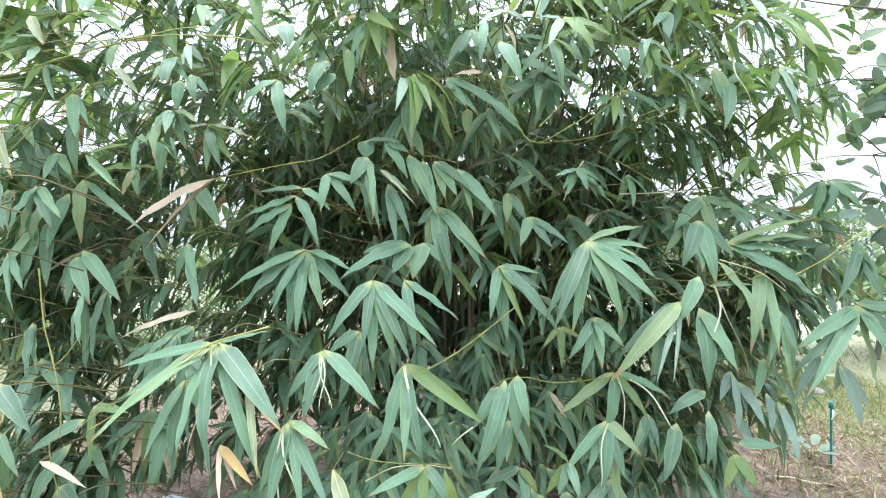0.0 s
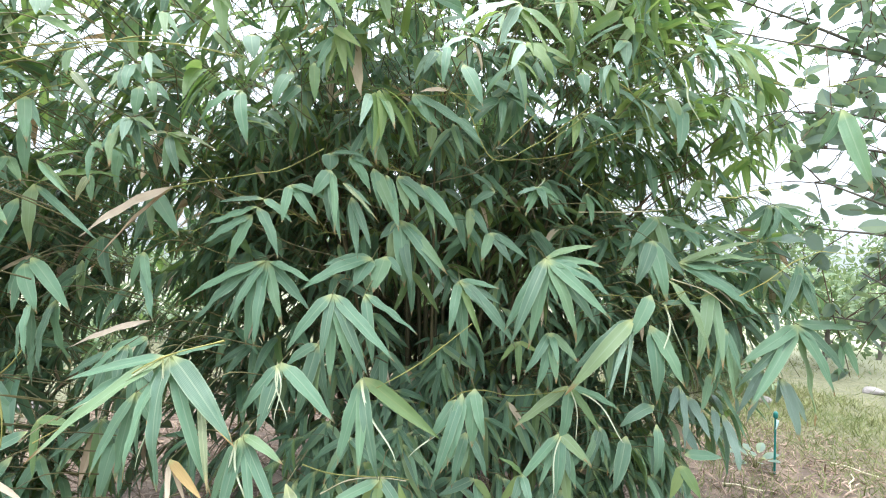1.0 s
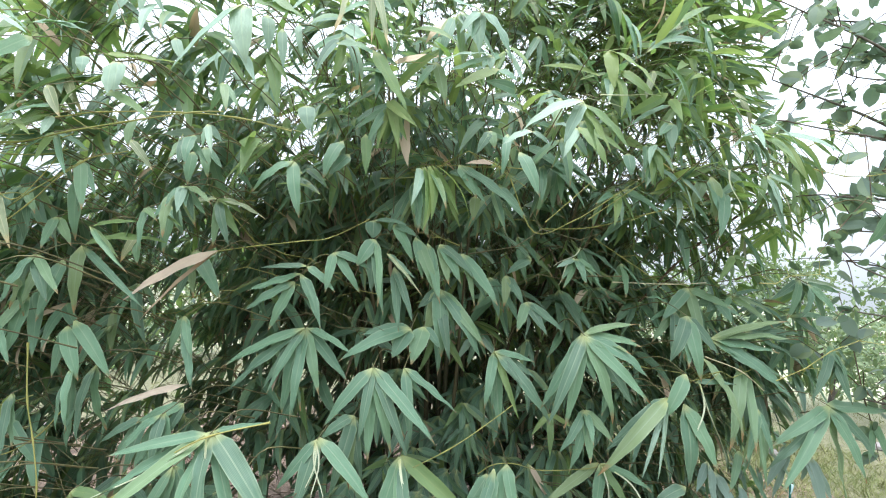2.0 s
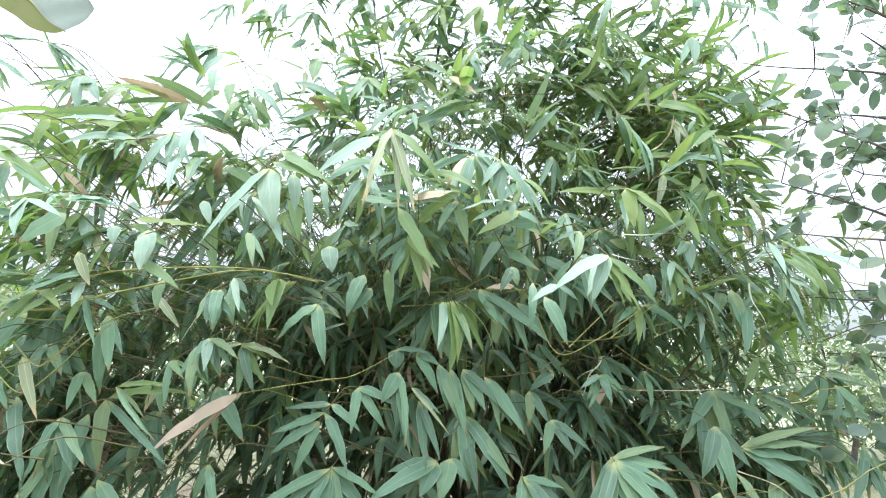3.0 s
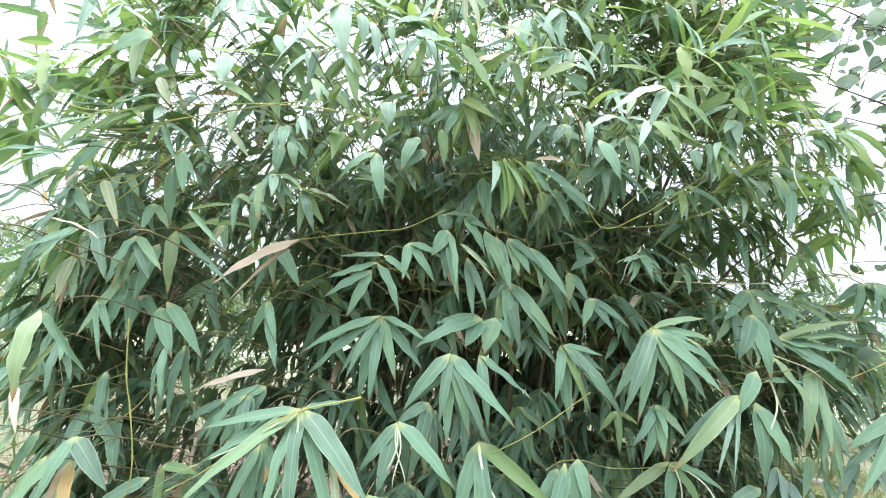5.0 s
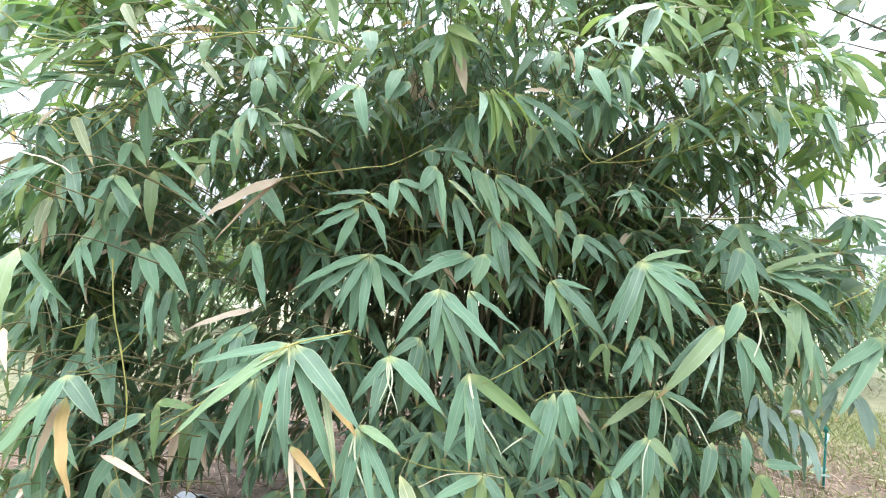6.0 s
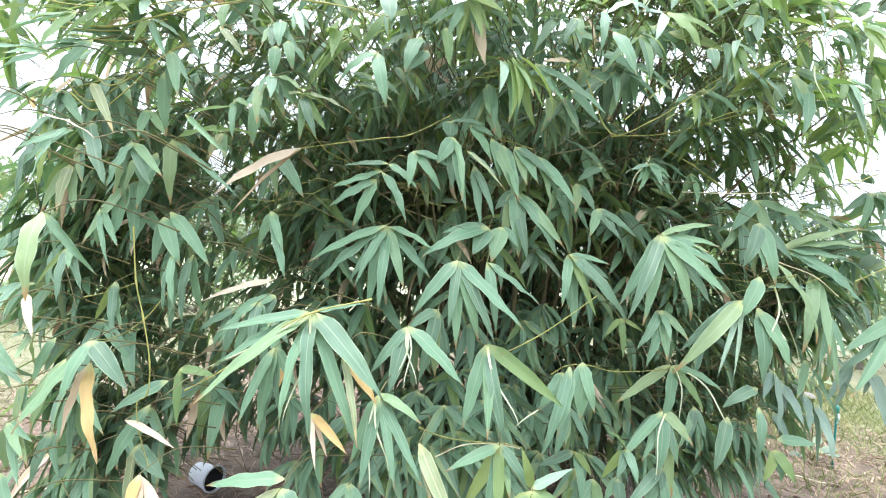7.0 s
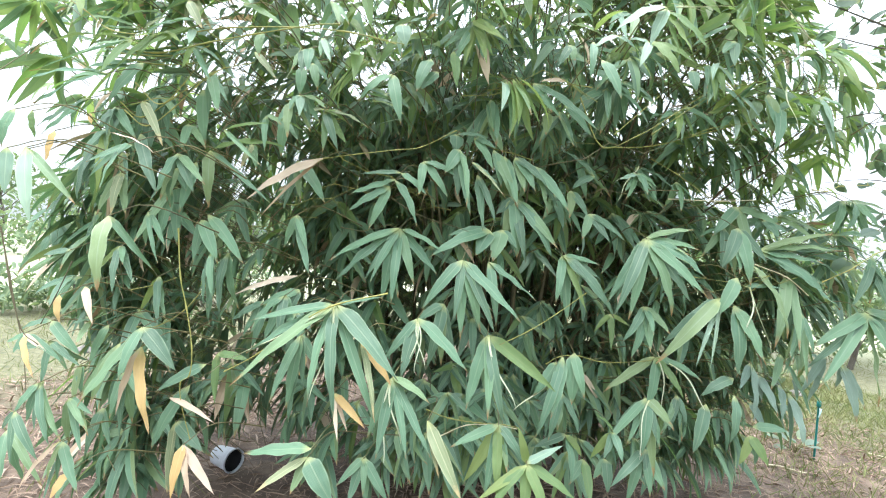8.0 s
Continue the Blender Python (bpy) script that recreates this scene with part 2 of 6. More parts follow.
def ground_material():
    """Trodden soil with straw under the plants that gives way to thin grass."""
    m, n, l, p, o = nodes_of("field_ground")
    tc = n.new("ShaderNodeTexCoord").outputs["Object"]
    soil = ramp(n, l, noise_tex(n, l, 5.0, 6.0, tc, 0.65), [(0.3, (0.050, 0.032, 0.021)), (0.55, (0.12, 0.082, 0.055)), (0.8, (0.25, 0.18, 0.125))])
    turf = ramp(n, l, noise_tex(n, l, 14.0, 5.0, tc, 0.7), [(0.3, (0.060, 0.064, 0.028)), (0.55, (0.13, 0.122, 0.062)), (0.8, (0.24, 0.205, 0.13))])
    far = ramp(n, l, noise_tex(n, l, 0.25, 4.0, tc), [(0.35, (0.27, 0.28, 0.16)), (0.65, (0.42, 0.40, 0.29))])
    sep = n.new("ShaderNodeSeparateXYZ")
    l.new(tc, sep.inputs[0])
    cx = math_node(n, l, "SUBTRACT", sep.outputs["X"], 0.0)
    cy = math_node(n, l, "SUBTRACT", sep.outputs["Y"], 3.2)
    d = math_node(n, l, "SQRT", math_node(n, l, "ADD", math_node(n, l, "MULTIPLY", cx, cx), math_node(n, l, "MULTIPLY", cy, cy)))
    edge = math_node(n, l, "ADD", d, math_node(n, l, "MULTIPLY", math_node(n, l, "SUBTRACT", noise_tex(n, l, 1.6, 4.0, tc), 0.5), 3.0))
    f1 = math_node(n, l, "MULTIPLY", math_node(n, l, "SUBTRACT", edge, 3.4), 0.9, True)
    f2 = math_node(n, l, "MULTIPLY", math_node(n, l, "SUBTRACT", edge, 7.0), 0.2, True)
    col = mix_colour(n, l, f2, mix_colour(n, l, f1, soil, turf), far)
    l.new(col, p.inputs["Base Color"])
    p.inputs["Roughness"].default_value = 0.9
    bump = n.new("ShaderNodeBump")
    bump.inputs["Strength"].default_value, bump.inputs["Distance"].default_value = 0.6, 0.03
    l.new(noise_tex(n, l, 26.0, 5.0, tc, 0.7), bump.inputs["Height"])
    l.new(bump.outputs["Normal"], p.inputs["Normal"])
    return m


M_GROUND = ground_material()


# ---- mesh helpers ----
def mesh_of(name, verts, faces, material, uvs=None, smooth=True, crease_rib=True):
    """verts (n, 3), faces (m, 4) or (m, 3); uvs one pair for each vertex."""
    verts, faces = np.asarray(verts, "f"), np.asarray(faces, "i")
    k = faces.shape[1]
    me = bpy.data.meshes.new(name)
    me.vertices.add(len(verts))
    me.vertices.foreach_set("co", verts.ravel())
    me.loops.add(faces.size)
    me.loops.foreach_set("vertex_index", faces.ravel())
    me.polygons.add(len(faces))
    me.polygons.foreach_set("loop_start", np.arange(0, faces.size, k, dtype="i"))
    me.polygons.foreach_set("use_smooth", np.full(len(faces), smooth))
    if uvs is not None:
        layer = me.uv_layers.new(name="UVMap")
        layer.data.foreach_set("uv", np.asarray(uvs, "f")[faces.ravel()].ravel())
    me.update(calc_edges=True)
    if uvs is not None and smooth and crease_rib:                       # leaves are creased along the midrib
        ends = np.empty(2 * len(me.edges), "i")
        me.edges.foreach_get("vertices", ends)
        on_rib = abs(np.asarray(uvs)[:, 0] - 0.5) < 1e-4
        crease = me.attributes.new("sharp_edge", "BOOLEAN", "EDGE")
        crease.data.foreach_set("value", on_rib[ends[0::2]] & on_rib[ends[1::2]])
    me.materials.append(material)
    return me


def part_of(name, me, parent, label="", kind=""):
    ob = new(name, me)
    ob.parent = parent
    return tagged(ob, label=label, kind=kind)


def unit(v):
    v = np.asarray(v, float)
    return v / (np.linalg.norm(v, axis=-1, keepdims=True) + 1e-9)


def blade(profile, rows, arch=0.06, fold=0.18, twist=0.0, curl=0.0, half_columns=1, wave=0.0):
    """A leaf of length 1 and width 1 along y: profile gives half the width, arch lifts its middle, fold makes the gutter, wave ripples its edges."""
    v, uv = [], []
    columns = 2 * half_columns + 1
    for i in range(rows + 1):
        t = i / rows
        half = 0.5 * profile(t)
        a = twist * t
        z = 4 * arch * t * (1 - t)
        for c in range(columns):
            s = c / half_columns - 1
            x, up = s * half, abs(s) ** 1.4 * half * fold
            ripple = wave * s * abs(s) * math.sin(17 * t + 2.2 * s + 9 * twist)
            v.append((x * math.cos(a) + curl * math.sin(5 * t) * 0.15, t, z + (up + x * math.sin(a) + ripple) * 0.09))
            uv.append((0.5 + 0.5 * s, t))
    f = []
    for i in range(rows):
        for c in range(columns - 1):
            k = columns * i + c
            f.append((k, k + 1, k + columns + 1, k + columns))
    return np.array(v), np.array(f), np.array(uv)


def lance(t):
    """The outline of a bamboo leaf: short stalk, round foot, long even middle, drawn-out tip."""
    if t < 0.03:
        return 0.10
    foot = min(1.0, (t - 0.02) / 0.15) ** 0.6
    u = max(0.0, t - 0.42) / 0.58
    return max(0.0, foot * (1 - u ** 1.75) * (1 - 0.12 * abs(t - 0.3))) * 0.96


def ribbon(t):
    return 0.7 * (1 - t) ** 0.5 + 0.1


def oval(t):
    return max(0.0, math.sin(math.pi * min(1, t * 0.97 + 0.03)) ** 0.62)


LANCES = [blade(lance, 12, a, f, w, c, 2, k) for a, f, w, c, k in
          ((0.05, 0.35, 0.0, 0.0, 0.10), (0.09, 0.22, 0.35, 0.05, 0.16), (0.03, 0.55, -0.3, -0.06, 0.06), (0.12, 0.18, 0.15, 0.1, 0.20),
           (0.07, 0.40, -0.5, -0.1, 0.12), (0.02, 0.15, 0.5, 0.0, 0.18), (0.10, 0.30, -0.2, 0.12, 0.14), (0.06, 0.25, 0.25, -0.14, 0.22))]
LANCES_FAR = [blade(lance, 6, a, f, w) for a, f, w in ((0.06, 0.3, 0.0), (0.10, 0.2, 0.4), (0.03, 0.4, -0.4), (0.13, 0.25, 0.2))]
SHOOTS = [blade(ribbon, 9, a, 0.5, w, c) for a, w, c in ((0.03, 0.4, 9.0), (0.06, -0.5, -12.0))]
OVALS = [blade(oval, 5, a, f, w) for a, f, w in ((0.06, 0.3, 0.0), (0.1, 0.5, 0.3), (0.03, 0.2, -0.3))]


def leaf_axes(base, along, face, length, width):
    """4 x 4 matrices (n, 4, 4) that set unit leaves at their bases, with their upper side turned to face."""
    along = unit(along)
    across = unit(np.cross(along, face))
    normal = np.cross(across, along)
    m = np.zeros((len(base), 4, 4))
    m[:, :3, 0], m[:, :3, 1], m[:, :3, 2] = across * width[:, None], along * length[:, None], normal * length[:, None]
    m[:, :3, 3], m[:, 3, 3] = base, 1
    return m


def joined_leaves(name, mats, shapes, material, rng):
    """Many leaves in one mesh."""
    pick = rng.integers(0, len(shapes), len(mats))
    vs, fs, us, at = [], [], [], 0
    for k, (v, f, uv) in enumerate(shapes):
        mm = mats[pick == k]
        if not len(mm):
            continue
        w = np.einsum("nij,vj->nvi", mm[:, :3, :3], v) + mm[:, None, :3, 3]
        vs.append(w.reshape(-1, 3))
        fs.append((f[None] + (at + np.arange(len(mm)) * len(v))[:, None, None]).reshape(-1, 4))
        us.append(np.tile(uv, (len(mm), 1)))
        at += len(mm) * len(v)
    return mesh_of(name, np.concatenate(vs), np.concatenate(fs), material, np.concatenate(us))


def smooth_line(points, steps):
    """A Catmull-Rom line through the points."""
    p = np.array(points, float)
    p = np.vstack([2 * p[0] - p[1], p, 2 * p[-1] - p[-2]])
    out_line = []
    for i in range(1, len(p) - 2):
        for t in np.linspace(0, 1, steps, endpoint=False):
            a, b, c, d = p[i - 1:i + 3]
            out_line.append(0.5 * (2 * b + (c - a) * t + (2 * a - 5 * b + 4 * c - d) * t * t + (3 * b - a - 3 * c + d) * t ** 3))
    out_line.append(p[-2])
    return np.array(out_line)


def tube(line, radii, sides=6, nodes=0, swell=1.35):
    """A tapering tube along a line; nodes: every how many rings it swells into a joint."""
    line, n = np.asarray(line, float), len(line)
    radii = np.broadcast_to(radii, n).astype(float).copy()
    if nodes:
        radii[::nodes] *= swell
    tangent = unit(np.gradient(line, axis=0))
    ref = np.array((0.31, 0.87, 0.38)) if abs(tangent[0] @ np.array((0.31, 0.87, 0.38))) < 0.9 else np.array((1.0, 0, 0))
    a = unit(np.cross(tangent, ref))
    b = np.cross(tangent, a)
    ang = np.linspace(0, 2 * math.pi, sides, endpoint=False)
    v = line[:, None] + radii[:, None, None] * (np.cos(ang)[None, :, None] * a[:, None] + np.sin(ang)[None, :, None] * b[:, None])
    i, j = np.meshgrid(np.arange(n - 1), np.arange(sides), indexing="ij")
    j2 = (j + 1) % sides
    f = np.stack([i * sides + j, i * sides + j2, (i + 1) * sides + j2, (i + 1) * sides + j], -1).reshape(-1, 4)
    return v.reshape(-1, 3), f


def joined(pieces):
    vs, fs, at = [], [], 0
    for v, f in pieces:
        vs.append(v)
        fs.append(f + at)
        at += len(v)
    return np.concatenate(vs), np.concatenate(fs)


# ---- ground ----
def build_ground():
    """One sheet, finer near the plants, that rises a little in clods and runs to the horizon."""
    g = np.concatenate([-np.geomspace(400, 8, 14), np.linspace(-7, 7, 90), np.geomspace(8, 400, 14)])
    x, y = np.meshgrid(g, g + 3.0, indexing="ij")
    z = np.zeros_like(x)
    for i in range(x.shape[0]):
        for j in range(x.shape[1]):
            if abs(x[i, j]) < 8 and abs(y[i, j] - 3) < 8:
                z[i, j] = 0.05 * noise.noise((x[i, j] * 0.9, y[i, j] * 0.9, 3)) + 0.025 * noise.noise((x[i, j] * 3.1, y[i, j] * 3.1, 7))
    n = len(g)
    i, j = np.meshgrid(np.arange(n - 1), np.arange(n - 1), indexing="ij")
    f = np.stack([i * n + j, (i + 1) * n + j, (i + 1) * n + j + 1, i * n + j + 1], -1).reshape(-1, 4)
    ob = new("ground", mesh_of("ground", np.stack([x, y, z], -1).reshape(-1, 3), f, M_GROUND))
    return tagged(ob, "bare brown soil strewn with straw, thin dry grass beyond", "ground", kind="structure")


ground = build_ground()


def soil_height(x, y):
    return 0.05 * noise.noise((x * 0.9, y * 0.9, 3)) + 0.025 * noise.noise((x * 3.1, y * 3.1, 7))


# ---- the bamboo clump ----
clump = tagged(new("bamboo_clump"), "dense drooping bamboo clump with long blue-green and some dry leaves", "bamboo")
clump.location = (0.1, 3.3, 0.0)
CENTRE = np.array((0.1, 3.3, 0.0))


def clump_part(name, me, label="", kind=""):
    ob = new(name, me)
    ob.parent = clump
    ob.matrix_parent_inverse = Matrix.Translation(-clump.location)
    return tagged(ob, label=label, kind=kind)


def build_culms(rng):
    """Jointed canes that rise from one stool and arch outwards, thinner towards their tips."""
    for k in range(46):
        a = rng.uniform(0, 2 * math.pi)
        foot = np.array((0.1 + 0.75 * math.sqrt(rng.random()) * math.cos(a), 3.4 + 0.5 * math.sqrt(rng.random()) * math.sin(a), -0.05))
        out_dir = np.array((math.cos(a) * 1.25, math.sin(a), 0)) + rng.normal(0, 0.25, 3) * (1, 1, 0)
        high, reach = rng.uniform(2.2, 3.9), rng.uniform(0.3, 1.35)
        reach *= 1.25 - 0.2 * high
        pts = [foot + out_dir * reach * s ** 1.7 + np.array((0, 0, high * (s - 0.10 * s ** 3))) for s in np.linspace(0, 1, 6)]
        line = smooth_line(pts, 5)
        r = np.linspace(rng.uniform(0.010, 0.019), 0.003, len(line))
        v, f = tube(line, r, 7, nodes=3)
        clump_part("culm", mesh_of("culm", v, f, M_CULM))


def leaf_kind(letter):
    return {"g": (M_LEAF, "leaf", ""), "b": (M_YOUNG, "leaf", "bright fresh green leaf"), "p": (M_GLARE_LEAF, "leaf", "leaf tinted pale grey-green by sky glare"),
            "s": (M_SHEEN, "leaf", "drooping leaf with blue-grey sheen in its colour"), "v": (M_FADED, "leaf", "fading yellow-green leaf"), "d": (M_DRY, "leaf", "dry tan leaf"), "y": (M_AMBER, "leaf", "yellowed amber leaf"),
            "w": (M_DRY_LIT, "leaf", "pinkish-tan dead leaf in a lighter, unshaded tone"), "c": (M_SHOOT, "rolled_shoot", "pale rolled young leaf")}[letter]


UNIT_LEAVES = {}


def unit_leaf(letter, k):
    if (letter, k) not in UNIT_LEAVES:
        v, f, uv = (SHOOTS[k % 2] if letter == "c" else LANCES[k])
        UNIT_LEAVES[letter, k] = mesh_of("leaf", v, f, leaf_kind(letter)[0], uv, crease_rib=False)
    return UNIT_LEAVES[letter, k]


hero_rng = np.random.default_rng(11)


def spray(x, y, z, leaves, fill=True):
    """A twig whose end carries a fan of leaves. leaves: turn (0 towards -y, 90 towards +x), rise, length, width[, kind]. fill: more leaves close the fan's gaps."""
    hub = np.array((x, y, z))
    inward = unit(CENTRE + (0, 0, min(z + 0.3, 2.6)) - hub)
    mid = hub + inward * 0.12 + (0, 0, 0.03)
    root = hub + inward * 0.28 + (hero_rng.normal(0, 0.05), 0.05, -0.06)
    v, f = tube(smooth_line([root, mid, hub], 4), np.linspace(0.0024, 0.0014, 9), 5, nodes=4)
    twig = clump_part("leaf_spray", mesh_of("leaf_spray", v, f, M_TWIG))
    green = [q for q in leaves if len(q) == 4 or q[4] in "gp"]
    more = []
    for i in range(len(green) - 1 if len(green) > 3 else 0):          # leaves behind the fan fill its gaps
        p, q = green[i], green[i + 1]
        t = hero_rng.uniform(0.3, 0.7)
        swing = (q[0] - p[0] + 180) % 360 - 180
        if abs(swing) < 150 and hero_rng.random() < (0.7 if fill else 0.5):
            more.append((p[0] + swing * t, p[1] + (q[1] - p[1]) * t - 4, (p[2] + (q[2] - p[2]) * t) * hero_rng.uniform(0.8, 1.0), min(p[3], q[3]) * 0.85))
    for i, (turn, rise, length, width, *kind) in enumerate(list(leaves) + more):
        letter = kind[0] if kind else "g"
        a, e = radians(turn), radians(rise)
        along = np.array([[math.sin(a) * math.cos(e), -math.cos(a) * math.cos(e), math.sin(e)]])
        face = np.array((0.0, -1.0, 0.3 + 0.7 * math.cos(e) * (1.6 if letter == "p" else 1.0)))
        face = face + hero_rng.normal(0, 0.10 if letter in "dy" else 0.32 if fill else 0.2, 3) + (0, 0, 0.5 if letter == "d" else 0.0)
        start = hub + np.array((0, -0.025 if letter == "c" else 0.004 * i, 0))
        m = leaf_axes(start[None], along, face[None], np.array([length * (1.0 if fill else 1.06)]), np.array([width * (0.9 if letter in "cd" else 0.82 if fill else 0.92)]))[0]
        mat, name, label = leaf_kind(letter)
        ob = new(name, unit_leaf(letter, int(hero_rng.integers(0, len(LANCES)))))
        ob.parent = twig
        ob.matrix_basis = Matrix(m.tolist())
        if label:
            tagged(ob, label=label)


def stem(tone, radius, points):
    """A bare branch through the given points."""
    line = smooth_line(points, 5)
    v, f = tube(line, np.linspace(radius * 0.8, radius * 0.5, len(line)), 5, nodes=5, swell=1.7)
    mat = {"yellow": M_TWIG_Y, "pale": M_TWIG_P, "dark": M_CULM, "brown": M_TWIG_B}[tone]
    clump_part("branch", mesh_of("branch", v, f, mat))


# lobes of the crown: centre, radii, sprays, manner (0 hanging fans, 1 spreading twigs), thinnest shell, leaf length, share of fresh leaves
LOBES = [
    ((0.10, 3.25, 1.65), (1.75, 1.35, 1.35), 1050, 0, 0.35, 0.27, 0.03),
    ((0.25, 3.10, 2.65), (1.60, 1.35, 1.25), 720, 1, 0.45, 0.23, 0.50),
    ((-1.45, 2.75, 1.45), (0.85, 1.00, 1.25), 430, 0, 0.35, 0.27, 0.06),
    ((-2.00, 2.65, 1.60), (0.45, 0.55, 0.50), 130, 0, 0.20, 0.27, 0.06),
    ((-1.70, 2.55, 2.40), (1.10, 0.95, 0.62), 85, 1, 0.30, 0.25, 0.45),
    ((-0.85, 2.45, 2.60), (0.75, 0.70, 0.60), 80, 1, 0.30, 0.24, 0.35),
    ((1.75, 2.72, 1.45), (0.50, 0.40, 0.42), 75, 0, 0.00, 0.26, 0.05),
    ((1.27, 2.85, 1.10), (0.70, 0.55, 0.68), 230, 0, 0.30, 0.26, 0.05),
    ((-0.15, 2.70, 3.65), (1.25, 0.60, 0.65), 190, 1, 0.00, 0.21, 0.5),
    ((1.00, 2.90, 3.35), (0.85, 0.65, 0.70), 430, 1, 0.10, 0.21, 0.75),
    ((1.55, 2.70, 2.55), (0.55, 0.60, 0.65), 80, 1, 0.10, 0.20, 0.8),
    ((-0.20, 2.80, 0.75), (1.60, 0.50, 0.50), 85, 0, 0.00, 0.27, 0.05),
    ((-1.55, 2.15, 0.70), (0.50, 0.35, 0.55), 55, 0, 0.00, 0.28, 0.05),
    ((-0.30, 1.95, 2.50), (1.20, 0.35, 0.45), 38, 1, 0.00, 0.25, 0.40),
    ((-1.55, 1.85, 2.30), (0.65, 0.35, 0.45), 24, 1, 0.00, 0.27, 0.45),
    ((0.90, 2.05, 2.55), (0.50, 0.35, 0.45), 28, 1, 0.00, 0.24, 0.5),
    ((-1.40, 1.80, 2.68), (0.65, 0.35, 0.32), 24, 1, 0.00, 0.27, 0.45),
    ((-1.70, 2.15, 3.00), (0.90, 0.40, 0.35), 22, 1, 0.00, 0.24, 0.3),
    ((0.90, 2.65, 4.10), (0.90, 0.40, 0.30), 46, 1, 0.00, 0.20, 0.4),
    ((-0.55, 2.50, 4.00), (0.50, 0.30, 0.30), 24, 1, 0.00, 0.22, 0.2),
    ((-0.30, 2.25, 0.52), (1.30, 0.30, 0.25), 58, 0, 0.00, 0.27, 0.08),
    ((-1.60, 2.05, 0.48), (0.45, 0.30, 0.25), 22, 0, 0.00, 0.28, 0.06),
    ((0.90, 2.55, 0.50), (0.50, 0.30, 0.28), 14, 0, 0.00, 0.27, 0.08),
    ((0.60, 3.00, 0.58), (0.70, 0.30, 0.45), 80, 0, 0.00, 0.27, 0.05),
    ((0.10, 4.00, 1.75), (1.55, 0.60, 1.25), 320, 0, 0.00, 0.29, 0.02),
    ((-1.85, 2.25, 1.35), (0.30, 0.35, 0.55), 46, 0, 0.00, 0.27, 0.04),
    ((0.85, 3.55, 2.05), (0.65, 0.50, 0.65), 170, 0, 0.00, 0.28, 0.03),
    ((-0.55, 3.70, 2.20), (0.80, 0.50, 0.55), 110, 0, 0.00, 0.28, 0.03),
    ((1.15, 2.75, 0.48), (0.50, 0.30, 0.36), 62, 0, 0.00, 0.27, 0.05),
    ((1.75, 2.85, 2.15), (0.45, 0.50, 0.55), 60, 1, 0.00, 0.20, 0.6),
    ((-1.10, 3.60, 1.90), (0.80, 0.60, 0.70), 90, 0, 0.00, 0.27, 0.03),
]


def front_limit(x, z):
    """How far towards -y the joined foliage may come: behind the separately built sprays."""
    if z > 2.15:
        return 1.6
    if x < -1.2:
        return 2.15 if x > -1.6 else 1.9
    return 2.62 if z > 0.8 else 2.45 if x > 0.4 else 2.25


